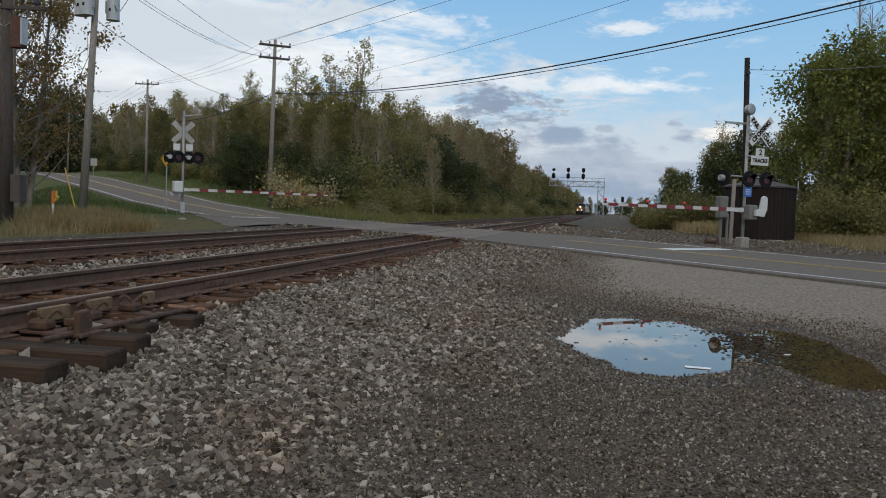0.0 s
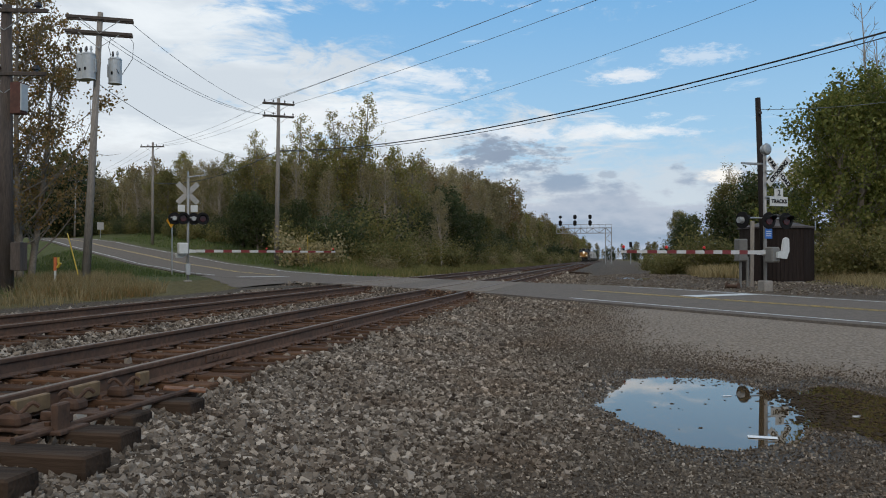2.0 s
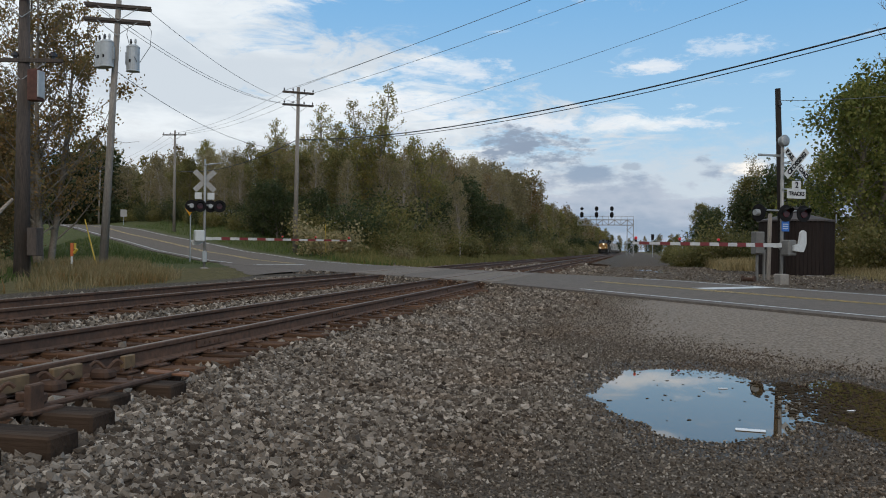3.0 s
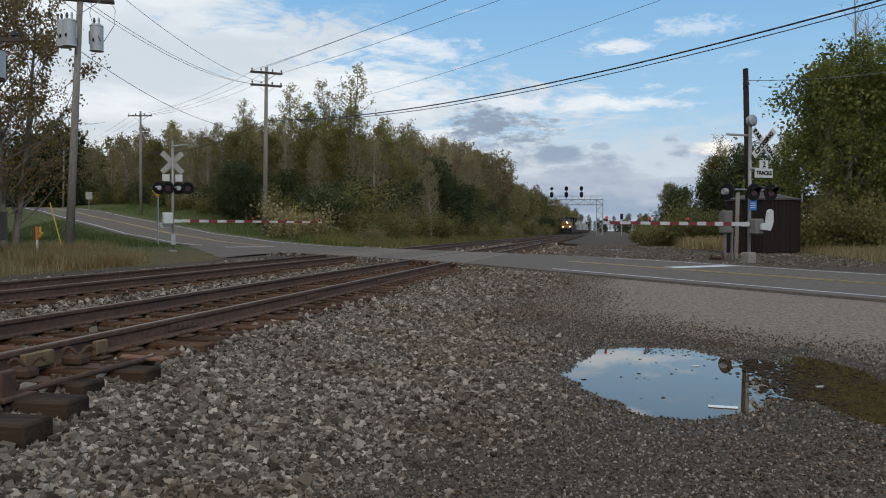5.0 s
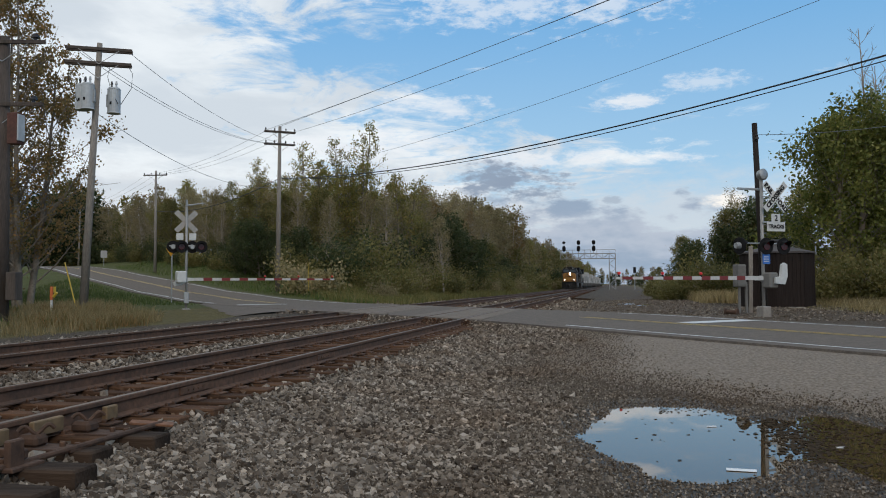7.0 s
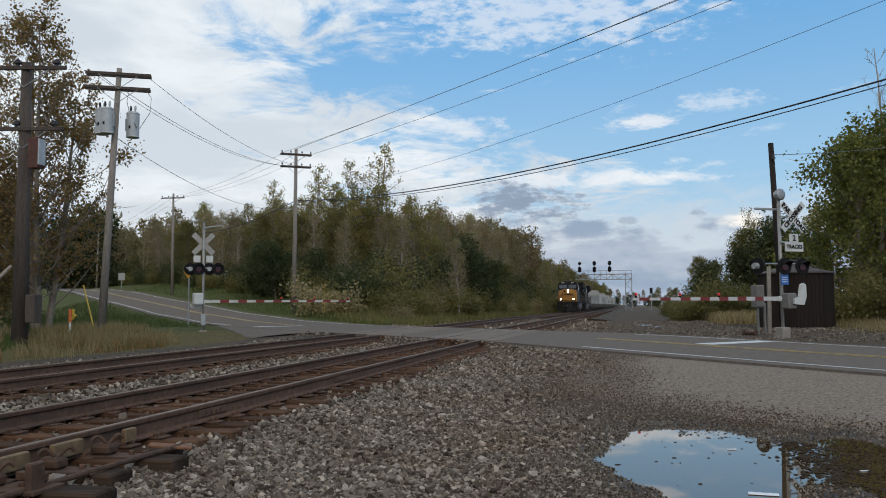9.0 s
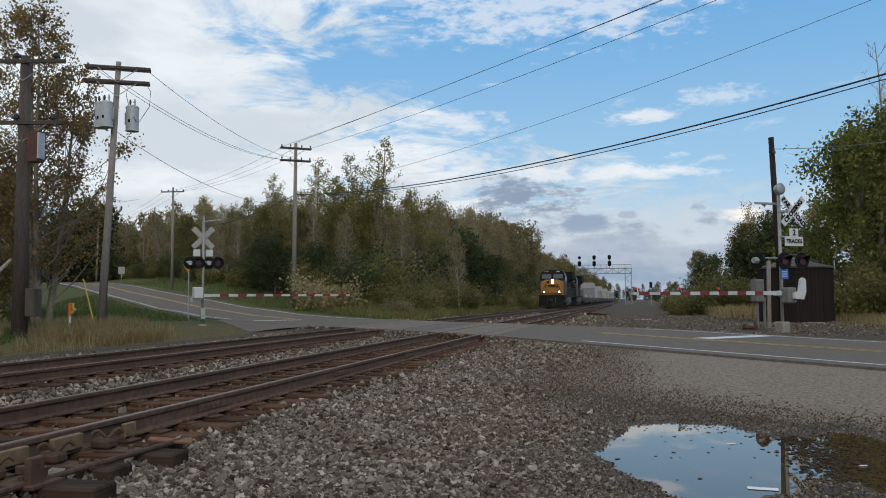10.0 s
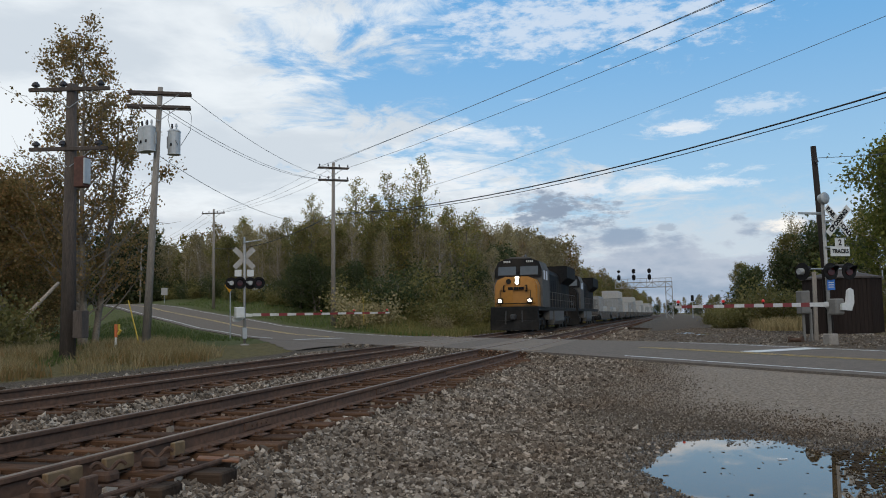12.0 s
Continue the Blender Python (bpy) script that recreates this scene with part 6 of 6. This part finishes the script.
# ---- the train ----
def truck(parent, y, n, span, r=0.5):
    bm = B()
    for s in (-1, 1):
        prism(bm, [(y - span / 2 - 0.5, 0.55), (y - span / 2 - 0.4, 0.85), (y + span / 2 + 0.4, 0.85), (y + span / 2 + 0.5, 0.55), (y + span / 2, 0.38), (y, 0.48), (y - span / 2, 0.38)], s * 0.98, s * 1.12, "x")
        for k in range(n):
            yy = y - span / 2 + span * k / (n - 1)
            box(bm, (s * 1.16, yy, 0.52), (0.14, 0.34, 0.36), bevel=0.04)
    tr = part("truck", bm, LOCO_BLK, parent, "dark grimy wheel truck")
    for k in range(n):
        yy = y - span / 2 + span * k / (n - 1)
        bm = B()
        for s in (-1, 1):
            cyl(bm, (s * 0.69, yy, r), (s * 0.82, yy, r), r, seg=20)
            cyl(bm, (s * 0.66, yy, r), (s * 0.69, yy, r), r + 0.025, seg=20)
        cyl(bm, (-0.7, yy, r), (0.7, yy, r), 0.08, seg=8)
        part("wheelset", bm, DARKSTEEL, tr)


def bars(parent, text_w, y, z, x=0.0):
    bm = B()
    box(bm, (x, y, z), (text_w, 0.006, 0.09))
    part("text_bar", bm, WHITE, parent)


def locomotive(nose, label, lit):
    s = thing("locomotive", pose(TRACKS[1], 400, 0), label, "locomotive", "locomotives")
    L = 22.2
    bm = B()
    box(bm, (0, L / 2, 1.42), (2.95, L - 1.6, 0.26), bevel=0.03)
    part("deck", bm, LOCO_BLK, s)
    # plow and pilot
    bm = B()
    prism(bm, [(-1.5, 0.14), (1.5, 0.14), (1.5, 0.75), (1.42, 1.52), (-1.42, 1.52), (-1.5, 0.75)], 0.75, 1.0)
    vs = [bm.verts.new(p) for p in ((-1.45, 0.75, 0.14), (1.45, 0.75, 0.14), (1.35, 0.75, 0.72), (-1.35, 0.75, 0.72), (0, 0.28, 0.12), (0, 0.45, 0.7))]
    for f in ((0, 4, 5, 3), (4, 1, 2, 5), (3, 5, 2)):
        bm.faces.new([vs[i] for i in f])
    part("snow_plow", bm, LOCO_BLK, s, "black snow plow and pilot")
    bm = B()
    box(bm, (0, 0.45, 0.92), (0.32, 0.75, 0.36), bevel=0.08)
    cyl(bm, (0.5, 0.68, 1.3), (0.5, 0.55, 0.5), 0.04, seg=8)
    cyl(bm, (-0.5, 0.68, 1.3), (-0.5, 0.55, 0.5), 0.04, seg=8)
    part("coupler", bm, DARKSTEEL, s, "steel knuckle coupler and hoses")
    # nose: its top slopes back to the windscreens
    bm = B()
    half = [(-1.42, 1.52), (1.42, 1.52), (1.42, 2.85), (1.25, 3.22), (0.75, 3.42), (-0.75, 3.42), (-1.25, 3.22), (-1.42, 2.85)]
    prism(bm, half, 1.35, 3.3)
    for v in bm.verts:
        if v.co.y < 2 and v.co.z > 2.2:
            v.co.y += (v.co.z - 2.2) * 0.16
        if v.co.y < 2:
            v.co.x *= 0.94
    bmesh.ops.bevel(bm, geom=[e for e in bm.edges if all(v.co.y < 2 for v in e.verts)], offset=0.09, segments=2, affect="EDGES")
    nz = part("nose", bm, nose, s, "bright yellow rounded nose" if nose is LOCO_YEL else "dark blue nose")
    bm = B()
    box(bm, (-0.52, 1.345, 2.2), (0.72, 0.03, 1.25), bevel=0.012)
    part("nose_door", bm, nose, nz)
    bm = B()
    for sx in (-1, 1):
        cyl(bm, (sx * 0.95, 1.27, 2.55), (sx * 0.6, 1.27, 2.55), 0.02, seg=6)
        cyl(bm, (sx * 0.95, 1.27, 2.55), (sx * 0.95, 1.27, 1.6), 0.02, seg=6)
    cyl(bm, (-1.25, 1.2, 1.75), (1.25, 1.2, 1.75), 0.025, seg=6)
    part("grab_rail", bm, LOCO_BLUE, nz)
    bm = B()
    for sx in (-1, 1):
        box(bm, (sx * 0.72, 1.32, 2.68), (0.06, 0.12, 0.36))
        box(bm, (sx * 0.68, 1.33, 2.86), (0.12, 0.14, 0.05))
        box(bm, (sx * 0.68, 1.33, 2.5), (0.12, 0.14, 0.05))
    for k, w in ((-0.3, 0.3), (0.05, 0.28), (0.38, 0.3)):
        box(bm, (k, 1.34, 2.68), (w, 0.12, 0.17), bevel=0.008)
    part("emblem", bm, LOCO_BLUE, nz, "dark emblem shapes on the nose")
    # headlights
    bm = B()
    box(bm, (0.12, 1.42, 3.18), (0.3, 0.14, 0.55), bevel=0.05)
    hl = part("headlight_housing", bm, LOCO_BLK, nz)
    for dz in (-0.13, 0.13):
        bm = B()
        cyl(bm, (0.12, 1.36, 3.18 + dz), (0.12, 1.33, 3.18 + dz), 0.12, seg=18)
        part("headlight", bm, LAMP if lit else GLASS, hl, "lit warm white headlight" if lit else "unlit headlight")
    bm = B()
    cyl(bm, (-0.42, 1.42, 3.12), (-0.42, 1.36, 3.12), 0.16, seg=16)
    part("hatch", bm, LOCO_BLK, nz)
    for sx in (-1, 1):
        bm = B()
        box(bm, (sx * 0.92, 1.12, 1.92), (0.34, 0.2, 0.34), bevel=0.04)
        dh = part("ditch_light_housing", bm, LOCO_BLK, s)
        bm = B()
        cyl(bm, (sx * 0.92, 1.02, 1.92), (sx * 0.92, 0.99, 1.92), 0.105, seg=16)
        part("ditch_light", bm, DITCH if lit else GLASS, dh, "lit warm white ditch light" if lit else "unlit ditch light")
    # cab
    bm = B()
    cab = [(-1.52, 1.52), (1.52, 1.52), (1.52, 3.9), (1.3, 4.42), (0.8, 4.62), (-0.8, 4.62), (-1.3, 4.42), (-1.52, 3.9)]
    prism(bm, cab, 2.4, 5.6)
    for v in bm.verts:
        if v.co.y < 3 and v.co.z > 3.5:
            v.co.y += (v.co.z - 3.5) * 0.28
    cb = part("cab", bm, LOCO_GREY, s, "grey operator's cab")
    bm = B()
    prism(bm, [(-1.5, 3.42), (1.5, 3.42), (1.5, 3.92), (1.28, 4.42), (0.8, 4.60), (-0.8, 4.60), (-1.28, 4.42), (-1.5, 3.92)], 2.37, 2.41)
    for v in bm.verts:
        v.co.y += max(v.co.z - 3.5, 0) * 0.28
    part("cab_front", bm, LOCO_BLUE, cb)
    for sx in (-1, 1):
        bm = B()
        box(bm, (sx * 0.70, 2.45, 3.82), (1.16, 0.04, 0.60), Euler((radians(-15.6), 0, 0)).to_matrix(), 0.03)
        part("windscreen", bm, GLASS, cb, "dark windscreen")
        bm = B()
        box(bm, (sx * 0.72, 2.66, 4.42), (0.62, 0.12, 0.20), bevel=0.02)
        nb = part("number_board", bm, BLACK, cb)
        for k in range(4):
            bm = B()
            box(bm, (sx * 0.72 - 0.18 + 0.12 * k, 2.597, 4.42), (0.07, 0.006, 0.12))
            part("text_bar", bm, WHITE, nb)
        for y in (3.3, 4.3):
            bm = B()
            box(bm, (sx * 1.525, y, 3.55), (0.03, 0.7, 0.62), bevel=0.02)
            part("side_window", bm, GLASS, cb)
    bm = B()
    box(bm, (0, 4.0, 4.66), (1.2, 2.4, 0.14), bevel=0.05)
    cyl(bm, (0.3, 3.2, 4.72), (0.3, 3.7, 4.85), 0.07, 0.1, seg=10)
    part("roof_gear", bm, LOCO_GREY, cb, "roof hatch and horn")
    # hood
    bm = B()
    prism(bm, [(-0.95, 1.5), (0.95, 1.5), (0.95, 3.9), (0.7, 4.25), (-0.7, 4.25), (-0.95, 3.9)], 5.6, 16.5)
    hood = part("hood", bm, LOCO_BLUE, s, "dark blue engine hood")
    for sx in (-1, 1):
        for k in range(9):
            bm = B()
            box(bm, (sx * 0.965, 6.4 + k * 1.12, 2.6), (0.03, 1.0, 1.8), bevel=0.012)
            part("hood_door", bm, LOCO_BLUE, hood)
    bm = B()
    box(bm, (0, 6.9, 3.95), (2.1, 2.2, 0.85), bevel=0.12)
    part("blower_housing", bm, LOCO_BLUE, s)
    bm = B()
    box(bm, (0, 10.3, 4.42), (1.2, 2.2, 0.42), bevel=0.08)
    cyl(bm, (0, 10.3, 4.6), (0, 10.3, 4.78), 0.3, seg=14)
    part("exhaust", bm, LOCO_BLK, hood)
    bm = B()
    prism(bm, [(-0.98, 1.5), (0.98, 1.5), (0.98, 3.4), (1.55, 3.85), (1.55, 4.78), (-1.55, 4.78), (-1.55, 3.85), (-0.98, 3.4)], 15.2, 20.8)
    part("radiator_section", bm, LOCO_BLUE, s, "flared dark radiator wings")
    bm = B()
    box(bm, (0, 20.9, 2.9), (1.9, 0.6, 2.7), bevel=0.08)
    part("rear_end", bm, LOCO_BLUE, s)
    # side gear
    bm = B()
    prism(bm, [(-1.35, 0.35), (1.35, 0.35), (1.48, 0.6), (1.48, 1.3), (-1.48, 1.3), (-1.48, 0.6)], 7.9, 13.2)
    part("fuel_tank", bm, TANK, s, "dusty grey fuel tank")
    for sx in (-1, 1):
        bm = B()
        cyl(bm, (sx * 1.46, 6.0, 2.55), (sx * 1.46, 21.0, 2.55), 0.022, seg=6)
        cyl(bm, (sx * 1.46, 6.0, 2.05), (sx * 1.46, 21.0, 2.05), 0.016, seg=6)
        for k in range(12):
            y = 6.0 + k * 15.0 / 11
            cyl(bm, (sx * 1.46, y, 1.5), (sx * 1.46, y, 2.55), 0.022, seg=6)
        part("handrail", bm, LOCO_GREY, s)
        bm = B()
        for k in range(4):
            box(bm, (sx * 1.35, 1.25, 0.45 + 0.3 * k), (0.28, 0.5, 0.04))
        part("step_well", bm, LOCO_GREY, s, "grey side steps")
        bm = B()
        box(bm, (sx * 1.2, 6.6, 1.05), (0.5, 1.7, 0.75), bevel=0.04)
        part("battery_box", bm, TANK, s)
    truck(s, 4.5, 3, 3.9)
    truck(s, 17.4, 3, 3.9)
    return s


def container(parent, y, length, height, z, material, lab):
    bm = B()
    box(bm, (0, y, z + height / 2), (2.44, length, height), bevel=0.02)
    c = part("container", bm, material, parent, lab)
    for sx in (-1, 1):
        bm = B()
        n = int(length / 0.55)
        for k in range(n):
            box(bm, (sx * 1.232, y - length / 2 + 0.35 + k * (length - 0.7) / (n - 1), z + height / 2), (0.035, 0.22, height - 0.3))
        part("side_ribs", bm, material, c)
    bm = B()
    for sx in (-0.9, -0.35, 0.35, 0.9):
        cyl(bm, (sx, y - length / 2 - 0.03, z + 0.15), (sx, y - length / 2 - 0.03, z + height - 0.15), 0.025, seg=6)
    part("lock_rod", bm, GALV, c)


def well_car(boxes, label):
    s = thing("well_car", pose(TRACKS[1], 500, 0), label, "freight car", "freight cars")
    L = 17.4
    for sx in (-1, 1):
        bm = B()
        prism(bm, [(0.9, 0.95), (2.4, 0.45), (15.0, 0.45), (16.5, 0.95), (16.5, 1.35), (0.9, 1.35)], sx * 1.36, sx * 1.46, "x")
        for k in range(12):
            box(bm, (sx * 1.48, 2.6 + k * 1.1, 0.9), (0.06, 0.1, 0.8))
        part("well_side", bm, WELL, s, "grey steel well side")
    for y in (1.0, 16.4):
        bm = B()
        box(bm, (0, y, 1.1), (2.7, 1.5, 0.35), bevel=0.04)
        part("end_platform", bm, WELL, s)
    bm = B()
    box(bm, (0, 8.7, 0.42), (2.7, 13, 0.1))
    part("well_floor", bm, WELL, s)
    truck(s, 0.9, 2, 1.7, 0.42)
    truck(s, 16.5, 2, 1.7, 0.42)
    for y, ln, h, z, mt, lab in boxes:
        container(s, y, ln, h, z, mt, lab)
    return s


LOCO_A = locomotive(LOCO_YEL, "freight locomotive with yellow nose and lit headlights", True)
LOCO_B = locomotive(LOCO_BLUE, "second locomotive in dark blue behind the first", False)
CARS = [
    well_car([(8.7, 12.2, 2.6, 0.48, BOX_W, "white shipping container")], "well car carrying one white container"),
    well_car([(5.6, 6.1, 2.6, 0.48, BOX_G, "grey shipping container"), (11.8, 6.1, 1.5, 0.48, BOX_W, "low white shipping container")], "well car with two short containers of unlike height"),
    well_car([(8.7, 12.2, 2.9, 0.48, BOX_G, "tall grey shipping container"), (8.7, 12.2, 1.2, 3.42, BOX_W, "white load on the grey container")], "well car carrying one tall grey container"),
    well_car([(5.6, 6.1, 1.45, 0.48, BOX_G, "low grey shipping container"), (11.8, 6.1, 1.45, 0.48, BOX_W, "low white shipping container")], "well car with a grey and a low white container"),
]


def motions():
    front0, speed = 349.8, 25.04
    times = [0.5 * k for k in range(25)]
    order = [1, 3, 2, 0, 1, 2, 3, 0, 2, 0, 1, 3, 2, 0, 1, 2]
    train = [(LOCO_A, 0.0), (LOCO_B, 22.4)]
    used = set()
    at = 45.2
    for i in order:
        car = CARS[i] if i not in used else copy_thing(CARS[i], pose(TRACKS[1], 500, 0))
        used.add(i)
        train.append((car, at))
        at += 17.7
    for ob, back in train:
        walk(ob, [(t, pose(TRACKS[1], front0 - speed * t + back, 0)) for t in times])


far_woods()
for src in list(KINDS.values()) + BUSHES:
    for o in list(src.children_recursive) + [src]:
        bpy.data.objects.remove(o)
motions()
